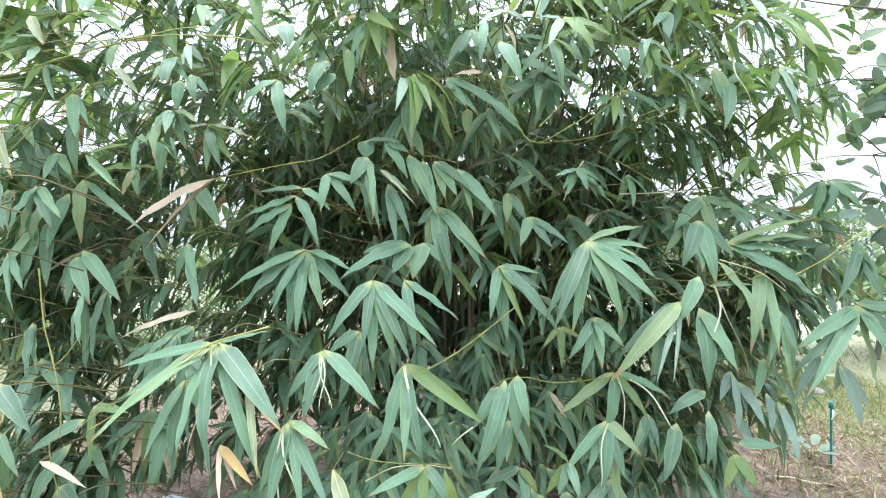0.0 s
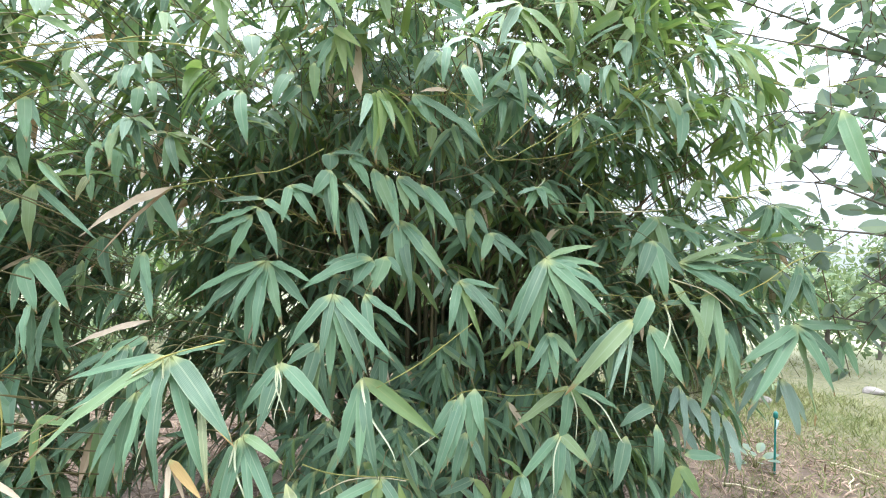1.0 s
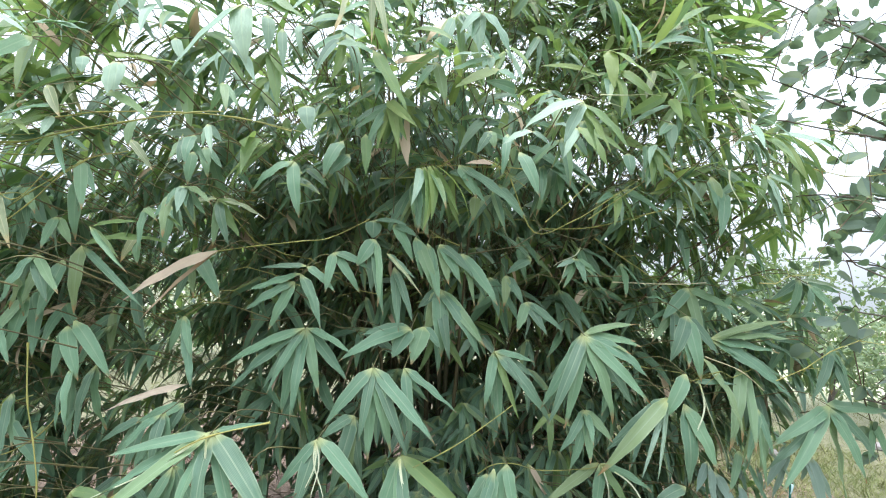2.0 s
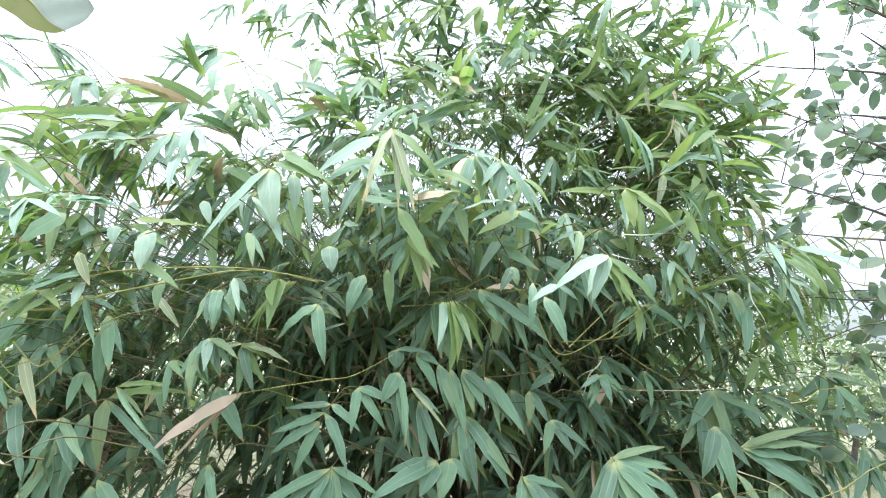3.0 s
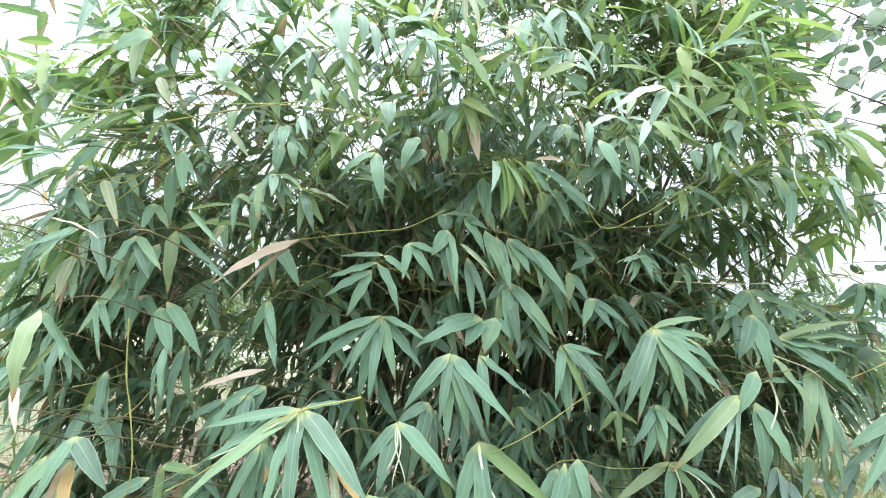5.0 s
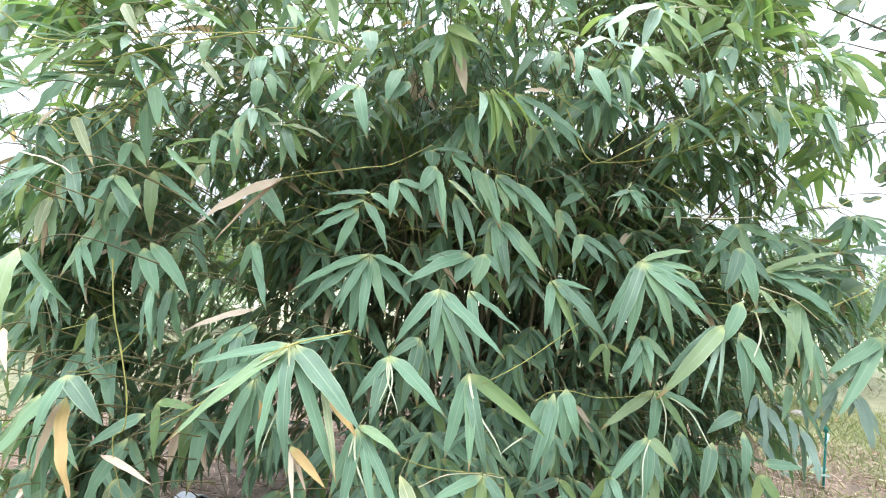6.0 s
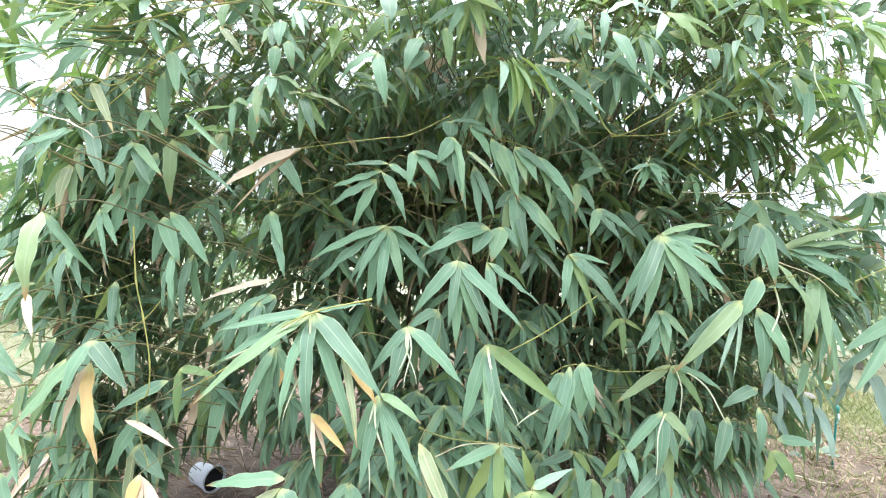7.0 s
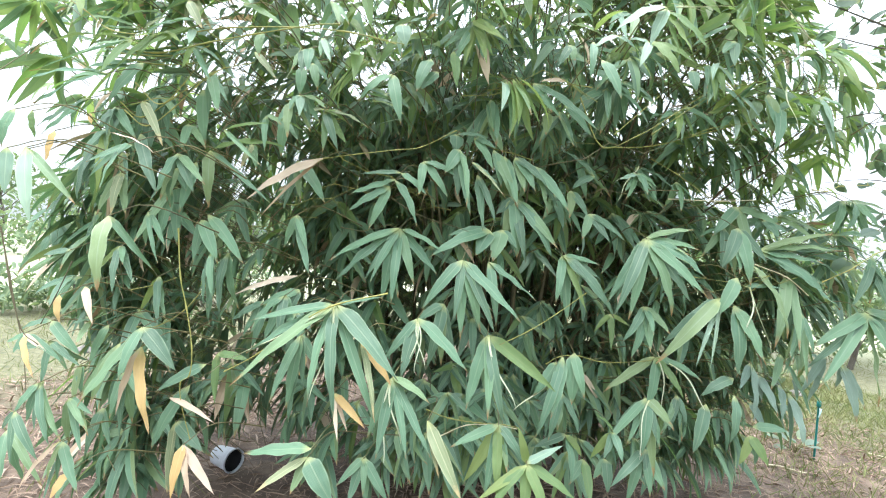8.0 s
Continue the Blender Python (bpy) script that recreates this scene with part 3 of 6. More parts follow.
def build_foliage(rng):
    """The crown: fans of hanging leaves below, twigs with spreading leaves above."""
    for centre, radii, count, manner, inner, size, fresh in LOBES:
        base, along, face, length, width, twigs = [], [], [], [], [], []
        made = 0
        while made < count:
            d = unit(rng.normal(0, 1, 3))
            r = (inner + (1 - inner) * rng.random() ** 0.55)
            p = np.array(centre) + d * r * np.array(radii)
            if p[1] < front_limit(p[0], p[2]) or p[2] < 0.26 + 0.25 * rng.random():
                continue
            if p[2] < 0.6 and p[1] < 2.75 and -1.48 < p[0] < -1.05:      # the ground shows through here
                continue
            if p[2] < 0.62 and p[0] > 1.6 and p[1] < 3.1:                    # bare canes at the foot on this side
                continue
            if -0.1 < p[0] < 1.1 and 0.55 < p[2] < 1.0 and p[1] < 2.75 and rng.random() < 0.55:      # dark hollow under the fans
                continue
            if 0.1 < p[0] < 1.0 and p[2] < 0.8 and p[1] < 2.6 and rng.random() < 0.6:
                continue
            if 0.05 < p[0] < 0.95 and 1.75 < p[2] < 2.5 and p[1] < 2.75 and rng.random() < 0.4:      # shaded hollow behind the twigs
                continue
            if p[0] > 1.3 and 1.5 < p[2] < 2.7 and rng.random() < (0.42 if p[2] > 2.05 else 0.18):      # thin flank, the sky shows through
                continue
            if d[1] > 0.35 and p[2] > 1.9 and rng.random() < 0.4:
                continue
            made += 1
            o = unit(np.array((p[0] - 0.1, (p[1] - 3.4) * 1.1, 0.05)))
            n = int(rng.integers(3, 8))
            if manner == 0 or (p[2] < 2.75 and p[1] < 3.2 and rng.random() < 0.55):
                s = unit(o * 0.8 + rng.normal(0, 0.4, 3) * (1, 1, 0.4) + (0, 0, 0.1))
                fan = rng.uniform(0.35, 1.1)
                sag = rng.uniform(0.6, 1.1)
                side = unit(np.cross(s, (0, 0, 1)))
                grow = rng.uniform(0.75, 1.15)
                for i in range(n):
                    phi = fan * (2 * (i + 0.5) / n - 1) * 1.15 + rng.normal(0, 0.12)
                    a = unit(side * math.sin(phi) * 1.1 + np.array((0, 0, -sag)) * math.cos(phi) + s * rng.uniform(0.1, 0.55))
                    base.append(p - s * 0.012 * i)
                    along.append(a)
                    face.append(unit(s * 0.75 + np.array((0, 0, 0.6)) + rng.normal(0, 0.3, 3)))
                    length.append(size * grow * rng.uniform(0.7, 1.1))
                    width.append(length[-1] * rng.uniform(0.15, 0.21))
                twigs.append([p - s * 0.35 + (0, 0, -0.10), p - s * 0.14 + (0, 0, 0.01), p])
            else:
                s = unit(o * 0.9 + rng.normal(0, 0.55, 3) + (0, 0, 0.25))
                side = unit(np.cross(s, (0, 0, 1)))
                long_ = rng.uniform(0.10, 0.24)
                droop = rng.uniform(-1.3, 0.0)
                grow = rng.uniform(0.7, 1.15)
                for i in range(n):
                    t = (i + 1) / n
                    sgn = 1 if i % 2 else -1
                    spread = rng.uniform(0.25, 0.8)
                    a = unit(s * 0.8 + side * sgn * spread + np.array((0, 0, droop + rng.uniform(-0.3, 0.3))))
                    base.append(p - s * long_ * (1 - t))
                    along.append(a)
                    face.append(unit(np.array((0, 0, 0.7)) + o * 0.7 + rng.normal(0, 0.35, 3)))
                    length.append(size * grow * rng.uniform(0.65, 1.1))
                    width.append(length[-1] * rng.uniform(0.15, 0.21))
                twigs.append([p - s * (long_ + 0.3) + (0, 0, -0.12), p - s * long_, p])
        mats = leaf_axes(np.array(base), np.array(along), np.array(face), np.array(length), np.array(width))
        toss = rng.random(len(mats))
        withered = 0.045 if centre[0] < -1.2 and centre[2] < 2.0 else 0.016
        dry, young = toss < withered, toss > 1 - fresh
        # high lobes get more glare-tinted leaves, haze near the sky done in colour
        share = 0.0 if centre[2] < 2.2 else 0.32 if centre[0] < -0.5 else 0.12
        pale = (toss > withered) & (toss < withered + share)
        for name, which, mat, label in (("foliage", ~dry & ~young & ~pale, M_LEAF, ""), ("fresh_foliage", young, M_YOUNG, "scattered fresh green leaves"),
                                        ("pale_foliage", pale, M_GLARE_LEAF, "leaves with sky glare put into their colour"), ("dry_foliage", dry, M_DRY, "scattered dry tan leaves")):
            if which.any():
                clump_part(name, joined_leaves(name, mats[which], LANCES_FAR, mat, rng), label, kind="stuff")
        v, f = joined([tube(smooth_line(t, 2), (0.0022, 0.0019, 0.0016, 0.0013, 0.001), 3) for t in twigs])
        clump_part("twigwork", mesh_of("twigwork", v, f, M_TWIG), kind="stuff")


def build_bare_twigs(rng):
    """Thin kinked twigs with short spurs that show between the leaves."""
    for k in range(32):
        p = np.array((rng.uniform(-1.5, 1.5), rng.uniform(1.85, 2.45), rng.uniform(1.35, 2.6)))
        d = unit(np.array((rng.choice((-1, 1)) * 1.0, rng.uniform(-0.4, 0.3), rng.uniform(-0.35, 0.45))))
        nodes_at = [p]
        for i in range(int(rng.integers(3, 6))):
            nodes_at.append(nodes_at[-1] + unit(d + rng.normal(0, 0.28, 3)) * rng.uniform(0.08, 0.16))
        line = np.concatenate([np.linspace(a, b, 4, endpoint=False) for a, b in zip(nodes_at, nodes_at[1:])] + [nodes_at[-1:]])
        v, f = tube(line, np.linspace(0.0021, 0.0010, len(line)), 5, nodes=4, swell=1.7)
        mat = M_TWIG_Y if k % 3 else M_TWIG
        twig = clump_part("branch", mesh_of("branch", v, f, mat))
        for q in nodes_at[1:-1]:
            for j in range(int(rng.integers(1, 3))):
                tip = q + unit(d * 0.5 + rng.normal(0, 0.6, 3)) * rng.uniform(0.05, 0.14)
                v, f = tube(np.linspace(q, tip, 4), np.linspace(0.0014, 0.0007, 4), 4)
                part_of("spur", mesh_of("spur", v, f, mat), twig)


build_culms(np.random.default_rng(3))
build_bare_twigs(np.random.default_rng(4))
build_foliage(np.random.default_rng(5))

# the sprays and branches that stand out at the front of the clump
spray(-0.94, 1.72, 1.23, [(-69, -53, 0.18, 0.040), (-61, -69, 0.18, 0.043), (2, -69, 0.15, 0.043), (66, -69, 0.13, 0.043)], False)
spray(-0.90, 1.78, 1.25, [(-43, -65, 0.12, 0.041), (-74, -42, 0.14, 0.041), (-85, -26, 0.16, 0.035)], False)
spray(-1.04, 1.80, 1.19, [(-75, -34, 0.14, 0.035), (-75, -62, 0.16, 0.039), (-23, -72, 0.18, 0.039)], False)
spray(-0.89, 1.72, 1.17, [(-78, -51, 0.15, 0.040), (-36, -79, 0.15, 0.043), (49, -65, 0.16, 0.040), (64, -42, 0.10, 0.038)], False)
spray(-1.57, 1.70, 2.08, [(-84, -14, 0.19, 0.026), (-87, 3, 0.17, 0.024), (-74, -33, 0.36, 0.033)], False)
spray(-1.74, 1.70, 1.93, [(-83, -36, 0.20, 0.033), (-67, -49, 0.20, 0.028)], False)
spray(-1.48, 1.60, 2.05, [(-64, -60, 0.18, 0.053)], False)
spray(-1.71, 1.35, 1.79, [(-45, -79, 0.12, 0.045)], False)
spray(-1.58, 1.25, 1.66, [(51, -65, 0.23, 0.050, 'p')], False)
spray(-1.61, 1.22, 1.65, [(45, -79, 0.13, 0.041, 'p')], False)
spray(-1.66, 1.35, 1.67, [(76, -39, 0.25, 0.031)], False)
spray(-1.33, 1.75, 2.01, [(50, -77, 0.22, 0.053)], False)
spray(-1.70, 1.40, 1.80, [(67, -69, 0.09, 0.029, 'b')], False)
spray(-1.70, 1.50, 1.76, [(6, -75, 0.11, 0.026, 'y')], False)
spray(-1.66, 1.60, 1.85, [(55, -55, 0.05, 0.019, 'y')], False)
spray(-1.62, 1.60, 1.74, [(-44, -77, 0.15, 0.053), (-28, -77, 0.22, 0.044)], False)
spray(-1.56, 1.65, 1.65, [(-35, -67, 0.17, 0.036), (15, -65, 0.17, 0.036, 'v'), (47, -64, 0.17, 0.036)], False)
spray(-1.71, 1.45, 1.07, [(80, -27, 0.10, 0.021, 'w'), (54, -47, 0.16, 0.022, 'y'), (84, -31, 0.16, 0.028), (-23, -61, 0.07, 0.024), (-80, -30, 0.07, 0.024)], False)
spray(-1.66, 1.50, 1.11, [(80, -40, 0.16, 0.040), (-84, -21, 0.10, 0.025)], False)
spray(-1.64, 1.50, 1.20, [(48, -71, 0.09, 0.029, 'y')], False)
spray(-1.65, 1.45, 0.91, [(-35, -57, 0.10, 0.028), (-19, -78, 0.12, 0.033), (64, -48, 0.21, 0.028), (54, -55, 0.21, 0.031)], False)
spray(-1.72, 1.45, 0.81, [(71, -47, 0.18, 0.034), (38, -64, 0.16, 0.027), (-74, -60, 0.07, 0.024)], False)
spray(-1.69, 1.60, 1.35, [(-86, -16, 0.09, 0.030), (-80, -36, 0.17, 0.031), (-70, -36, 0.20, 0.023)], False)
spray(-1.42, 1.50, 1.05, [(-35, -69, 0.20, 0.039), (-63, -60, 0.20, 0.029)], False)
spray(-1.53, 1.60, 1.09, [(-23, -68, 0.14, 0.035)], False)
spray(-1.62, 1.60, 0.94, [(20, -71, 0.14, 0.031), (47, -70, 0.10, 0.031)], False)
spray(-1.59, 1.50, 0.70, [(58, -44, 0.18, 0.039), (-9, -65, 0.12, 0.020), (12, -77, 0.12, 0.020)], False)
spray(-1.53, 1.45, 0.62, [(-42, -61, 0.08, 0.034, 'y')], False)
spray(-1.56, 1.65, 0.77, [(-12, -69, 0.16, 0.042), (51, -49, 0.15, 0.032)], False)
spray(-1.48, 1.65, 0.69, [(-43, -56, 0.14, 0.032), (-83, -17, 0.07, 0.039)], False)
spray(-1.60, 1.50, 0.70, [(-33, -51, 0.16, 0.022, 'd')], False)
spray(0.83, 1.90, 2.44, [(7, -81, 0.11, 0.048, 'p'), (-73, -49, 0.08, 0.041)], False)
spray(0.66, 1.90, 2.30, [(11, -71, 0.10, 0.052)], False)
spray(1.27, 2.20, 2.73, [(62, -70, 0.20, 0.043, 'v')], False)
spray(1.13, 1.90, 2.38, [(79, -29, 0.14, 0.058, 'p')], False)
spray(1.06, 2.00, 2.26, [(20, -82, 0.19, 0.068), (15, -71, 0.21, 0.076)], False)
spray(1.12, 2.00, 2.29, [(59, -77, 0.18, 0.015, 'c')], False)
spray(1.65, 2.30, 2.41, [(-42, -64, 0.24, 0.045, 'b')], False)
spray(1.75, 2.30, 2.42, [(-15, -73, 0.12, 0.070, 'b')], False)
spray(1.08, 2.10, 2.27, [(-57, -54, 0.16, 0.064)], False)
spray(1.52, 2.20, 2.56, [(-23, -77, 0.17, 0.048, 'b')], False)
spray(-0.25, 2.00, 2.44, [(30, -69, 0.27, 0.061, 'w')], False)
spray(0.14, 1.95, 2.23, [(-84, -7, 0.11, 0.036, 'w')], False)
spray(-0.57, 1.75, 2.33, [(37, -70, 0.10, 0.067, 'p')], False)
spray(-0.12, 1.70, 2.51, [(46, -70, 0.17, 0.047), (-54, -58, 0.14, 0.037)], False)
spray(-0.00, 1.95, 2.21, [(52, -55, 0.16, 0.045), (77, -35, 0.33, 0.049), (64, -51, 0.20, 0.040)], False)
spray(0.08, 2.00, 2.10, [(-12, -82, 0.10, 0.050)], False)
spray(0.12, 1.50, 2.21, [(-19, -71, 0.15, 0.031)], False)
spray(0.17, 1.55, 2.17, [(52, -62, 0.16, 0.051)], False)
stem('yellow', 0.0028, [(-1.55, 1.55, 2.06), (-1.39, 1.55, 2.06), (-1.29, 1.55, 2.08), (-1.22, 1.55, 2.11)])
stem('yellow', 0.0024, [(-1.51, 1.55, 2.04), (-1.4, 1.55, 2.03), (-1.29, 1.55, 2.04), (-1.23, 1.55, 2.06)])
stem('yellow', 0.0026, [(-1.5, 1.55, 1.86), (-1.42, 1.55, 1.81), (-1.33, 1.55, 1.88), (-1.25, 1.55, 1.97), (-1.16, 1.55, 2.04)])
stem('yellow', 0.0020, [(-1.48, 1.55, 1.88), (-1.39, 1.55, 1.91), (-1.33, 1.55, 1.91)])
stem('dark', 0.0030, [(-1.77, 1.4, 1.42), (-1.73, 1.4, 1.27), (-1.68, 1.4, 1.1), (-1.62, 1.4, 1.05)])
stem('dark', 0.0026, [(-1.59, 1.48, 1.32), (-1.64, 1.48, 1.19), (-1.68, 1.48, 1.1)])
stem('yellow', 0.0022, [(0.55, 2.0, 2.04), (0.73, 2.0, 2.18), (0.86, 2.0, 2.27), (1.04, 2.0, 2.32)])
stem('yellow', 0.0020, [(0.73, 2.0, 2.05), (0.82, 2.0, 2.09), (0.99, 2.0, 2.13)])
stem('yellow', 0.0022, [(0.35, 1.9, 2.0), (0.46, 1.9, 2.11), (0.53, 1.9, 2.18)])
stem('yellow', 0.0026, [(-0.79, 1.6, 2.22), (-0.67, 1.6, 2.21), (-0.54, 1.6, 2.19)])
stem('yellow', 0.0022, [(-0.31, 1.95, 2.13), (-0.16, 1.95, 2.15), (-0.07, 1.95, 2.2), (0.05, 1.95, 2.21)])
stem('yellow', 0.0020, [(-0.23, 1.7, 2.5), (-0.13, 1.7, 2.5), (-0.02, 1.7, 2.46), (0.1, 1.7, 2.42)])
stem('yellow', 0.0026, [(-1.55, 1.6, 1.9), (-1.47, 1.6, 1.85), (-1.36, 1.6, 1.93), (-1.21, 1.6, 2.04), (-1.08, 1.6, 2.08)])
stem('yellow', 0.0020, [(-1.48, 1.55, 2.1), (-1.41, 1.55, 2.09), (-1.34, 1.55, 2.1)])
stem('yellow', 0.0020, [(-1.23, 1.55, 2.16), (-1.17, 1.55, 2.13), (-1.12, 1.55, 2.14)])
spray(1.82, 2.27, 1.30, [(-80, -30, 0.36, 0.067), (-80, -40, 0.45, 0.052), (-66, -45, 0.49, 0.062), (27, -80, 0.43, 0.062), (42, -65, 0.32, 0.062), (70, -48, 0.28, 0.077), (88, -2, 0.31, 0.075)], False)
spray(1.88, 2.60, 1.03, [(-68, -47, 0.29, 0.049, 's'), (-71, -67, 0.30, 0.044, 's')], False)
spray(1.98, 2.60, 0.98, [(18, -72, 0.30, 0.074, 's'), (72, -63, 0.26, 0.049, 's'), (-63, -71, 0.14, 0.037, 's')], False)
spray(1.60, 2.40, 1.17, [(-45, -68, 0.22, 0.048)], False)
spray(1.54, 2.40, 0.84, [(4, -63, 0.27, 0.048, 's'), (-5, -80, 0.27, 0.034)], False)
spray(1.30, 2.35, 0.99, [(-11, -78, 0.29, 0.042, 's'), (-57, -54, 0.15, 0.044, 's')], False)
spray(1.36, 2.40, 0.93, [(30, -57, 0.21, 0.057, 's'), (11, -70, 0.14, 0.045, 's')], False)
spray(1.34, 2.40, 0.78, [(58, -60, 0.14, 0.052, 's')], False)
spray(1.49, 2.40, 0.88, [(-21, -59, 0.18, 0.052, 's')], False)
spray(1.45, 2.35, 1.05, [(73, -63, 0.35, 0.024), (-48, -54, 0.20, 0.044)], False)
spray(2.05, 2.30, 1.24, [(48, -70, 0.18, 0.050), (-50, -74, 0.19, 0.039)], False)
spray(1.30, 2.30, 0.68, [(87, -3, 0.17, 0.057)], False)
spray(1.26, 2.25, 0.65, [(-63, -59, 0.15, 0.053, 'b'), (40, -55, 0.14, 0.053, 'b'), (33, -77, 0.14, 0.049)], False)
spray(-1.81, 1.90, 3.14, [(81, -33, 0.27, 0.019), (77, -54, 0.20, 0.021), (75, -38, 0.24, 0.017), (-86, 61, 0.11, 0.010)], False)
spray(-1.83, 1.90, 3.14, [(-85, -1, 0.28, 0.025), (-86, -2, 0.14, 0.017)], False)
spray(-1.99, 1.70, 3.09, [(86, -15, 0.08, 0.019), (54, -66, 0.15, 0.056), (79, -56, 0.17, 0.037)], False)
spray(-1.94, 1.70, 3.04, [(77, -41, 0.14, 0.024), (46, -79, 0.17, 0.047)], False)
spray(-1.86, 1.70, 2.96, [(84, -29, 0.24, 0.033), (65, -59, 0.15, 0.028), (68, -46, 0.22, 0.032), (12, -81, 0.15, 0.033)], False)
spray(-1.58, 1.80, 2.96, [(-84, -22, 0.15, 0.028), (-60, -57, 0.19, 0.030), (40, -63, 0.20, 0.054, 'p'), (70, -48, 0.16, 0.049, 'p'), (-12, -76, 0.20, 0.020, 'd')], False)
spray(-1.42, 1.90, 2.99, [(-54, -54, 0.22, 0.062, 'v'), (-69, -69, 0.18, 0.041, 'v')], False)
spray(-1.27, 2.20, 3.33, [(-80, -15, 0.19, 0.033), (-78, -43, 0.31, 0.043), (-78, -49, 0.28, 0.041), (-61, -72, 0.22, 0.043)], False)
spray(-1.22, 2.20, 3.29, [(-69, -58, 0.21, 0.048, 'p')], False)
spray(-1.22, 2.20, 3.14, [(-81, -14, 0.12, 0.041)], False)
spray(-1.23, 2.20, 3.11, [(-76, -53, 0.14, 0.053, 'b')], False)
spray(-1.28, 2.00, 2.96, [(-80, -21, 0.21, 0.048), (12, -73, 0.10, 0.037, 'b'), (-67, -57, 0.20, 0.044)], False)
spray(-1.82, 1.60, 2.76, [(31, -71, 0.12, 0.039, 'y')], False)
spray(-1.56, 1.50, 2.67, [(-78, -55, 0.11, 0.049, 'v')], False)
spray(-1.43, 1.50, 2.66, [(-54, -77, 0.10, 0.041, 'b')], False)
spray(-1.27, 2.60, 3.92, [(-87, 2, 0.22, 0.034), (-77, -29, 0.20, 0.031), (-49, -70, 0.20, 0.051, 'b'), (-78, -41, 0.15, 0.028)], False)
spray(-1.40, 2.60, 3.82, [(-73, -43, 0.21, 0.031), (-58, -64, 0.23, 0.025), (-17, -78, 0.16, 0.023), (41, -67, 0.13, 0.017)], False)
spray(-1.22, 2.60, 3.80, [(-64, -53, 0.17, 0.028), (-58, -70, 0.21, 0.025), (15, -74, 0.23, 0.028), (57, -64, 0.24, 0.045, 'b')], False)
spray(-0.60, 2.50, 3.85, [(-75, -31, 0.22, 0.046), (-57, -59, 0.23, 0.057, 'b'), (-86, 37, 0.10, 0.035)], False)
spray(-0.78, 2.60, 3.93, [(-82, -9, 0.24, 0.042), (-82, -37, 0.22, 0.037), (-86, 7, 0.22, 0.028)], False)
spray(-0.94, 2.60, 3.80, [(-66, -50, 0.18, 0.034), (-59, -73, 0.21, 0.028), (49, -69, 0.20, 0.028), (80, -52, 0.20, 0.034, 'b'), (61, -58, 0.11, 0.025)], False)
spray(-1.10, 2.60, 3.85, [(-34, -69, 0.19, 0.034), (3, -75, 0.16, 0.025), (33, -68, 0.18, 0.023)], False)
spray(-0.51, 2.50, 3.70, [(-79, -37, 0.18, 0.038, 'b'), (-7, -73, 0.15, 0.052, 'b')], False)
spray(-0.79, 2.20, 3.30, [(-85, 6, 0.20, 0.038, 'b'), (-5, -74, 0.13, 0.072)], False)
spray(-0.84, 2.20, 3.23, [(-86, 17, 0.18, 0.038, 'v'), (17, -70, 0.14, 0.031, 'v')], False)
spray(-0.98, 2.20, 3.17, [(-83, 18, 0.11, 0.031, 'v'), (62, -61, 0.13, 0.036)], False)
spray(-0.47, 2.60, 4.11, [(-73, -41, 0.20, 0.034), (-68, -71, 0.20, 0.034), (-78, -29, 0.19, 0.031), (32, -72, 0.20, 0.028)], False)
spray(-0.38, 2.60, 4.11, [(14, -70, 0.18, 0.051, 'b'), (-14, -72, 0.27, 0.028)], False)
spray(-0.07, 2.50, 3.95, [(-71, -57, 0.23, 0.062, 'b'), (-80, -32, 0.18, 0.043, 'b')], False)
spray(0.02, 2.50, 4.01, [(52, -64, 0.39, 0.049), (84, -39, 0.14, 0.030)], False)
spray(0.01, 2.50, 3.83, [(-69, -54, 0.21, 0.057, 'b'), (-26, -80, 0.21, 0.062, 'b')], False)
spray(-0.06, 2.20, 3.37, [(68, -67, 0.16, 0.055, 'p'), (-72, -67, 0.14, 0.036)], False)
spray(0.72, 2.60, 4.07, [(-84, 25, 0.16, 0.045), (-88, -1, 0.34, 0.051), (-85, -18, 0.14, 0.051), (86, -4, 0.20, 0.045)], False)
spray(0.38, 2.60, 4.00, [(-84, 2, 0.15, 0.023), (-81, -45, 0.24, 0.031), (70, -53, 0.13, 0.037)], False)
spray(1.02, 2.50, 4.01, [(-43, -70, 0.24, 0.070, 'b'), (-69, -45, 0.24, 0.024)], False)
spray(1.18, 2.60, 4.21, [(-3, -72, 0.32, 0.065), (-59, -58, 0.18, 0.037)], False)
spray(1.25, 2.50, 4.01, [(-55, -71, 0.23, 0.062), (29, -75, 0.22, 0.043)], False)
spray(1.42, 2.60, 4.22, [(55, -70, 0.27, 0.051), (-1, -72, 0.25, 0.037)], False)
spray(1.43, 2.30, 3.78, [(61, -50, 0.18, 0.045), (85, -16, 0.19, 0.047), (-86, -13, 0.06, 0.027)], False)
spray(1.54, 2.40, 4.07, [(-73, -58, 0.20, 0.034), (44, -76, 0.12, 0.031)], False)
spray(1.10, 2.30, 3.59, [(-27, -74, 0.19, 0.065, 'p'), (-61, -59, 0.22, 0.045)], False)
spray(1.33, 2.40, 3.62, [(63, -66, 0.13, 0.031), (86, -20, 0.13, 0.029), (-72, -52, 0.15, 0.039)], False)
spray(1.40, 2.40, 3.35, [(66, -59, 0.11, 0.034), (-77, -34, 0.18, 0.039), (82, 17, 0.10, 0.026)], False)
spray(1.48, 2.30, 3.59, [(-84, -10, 0.13, 0.032), (-32, -73, 0.13, 0.030)], False)
spray(1.58, 2.30, 3.42, [(-68, -51, 0.23, 0.047, 'b')], False)
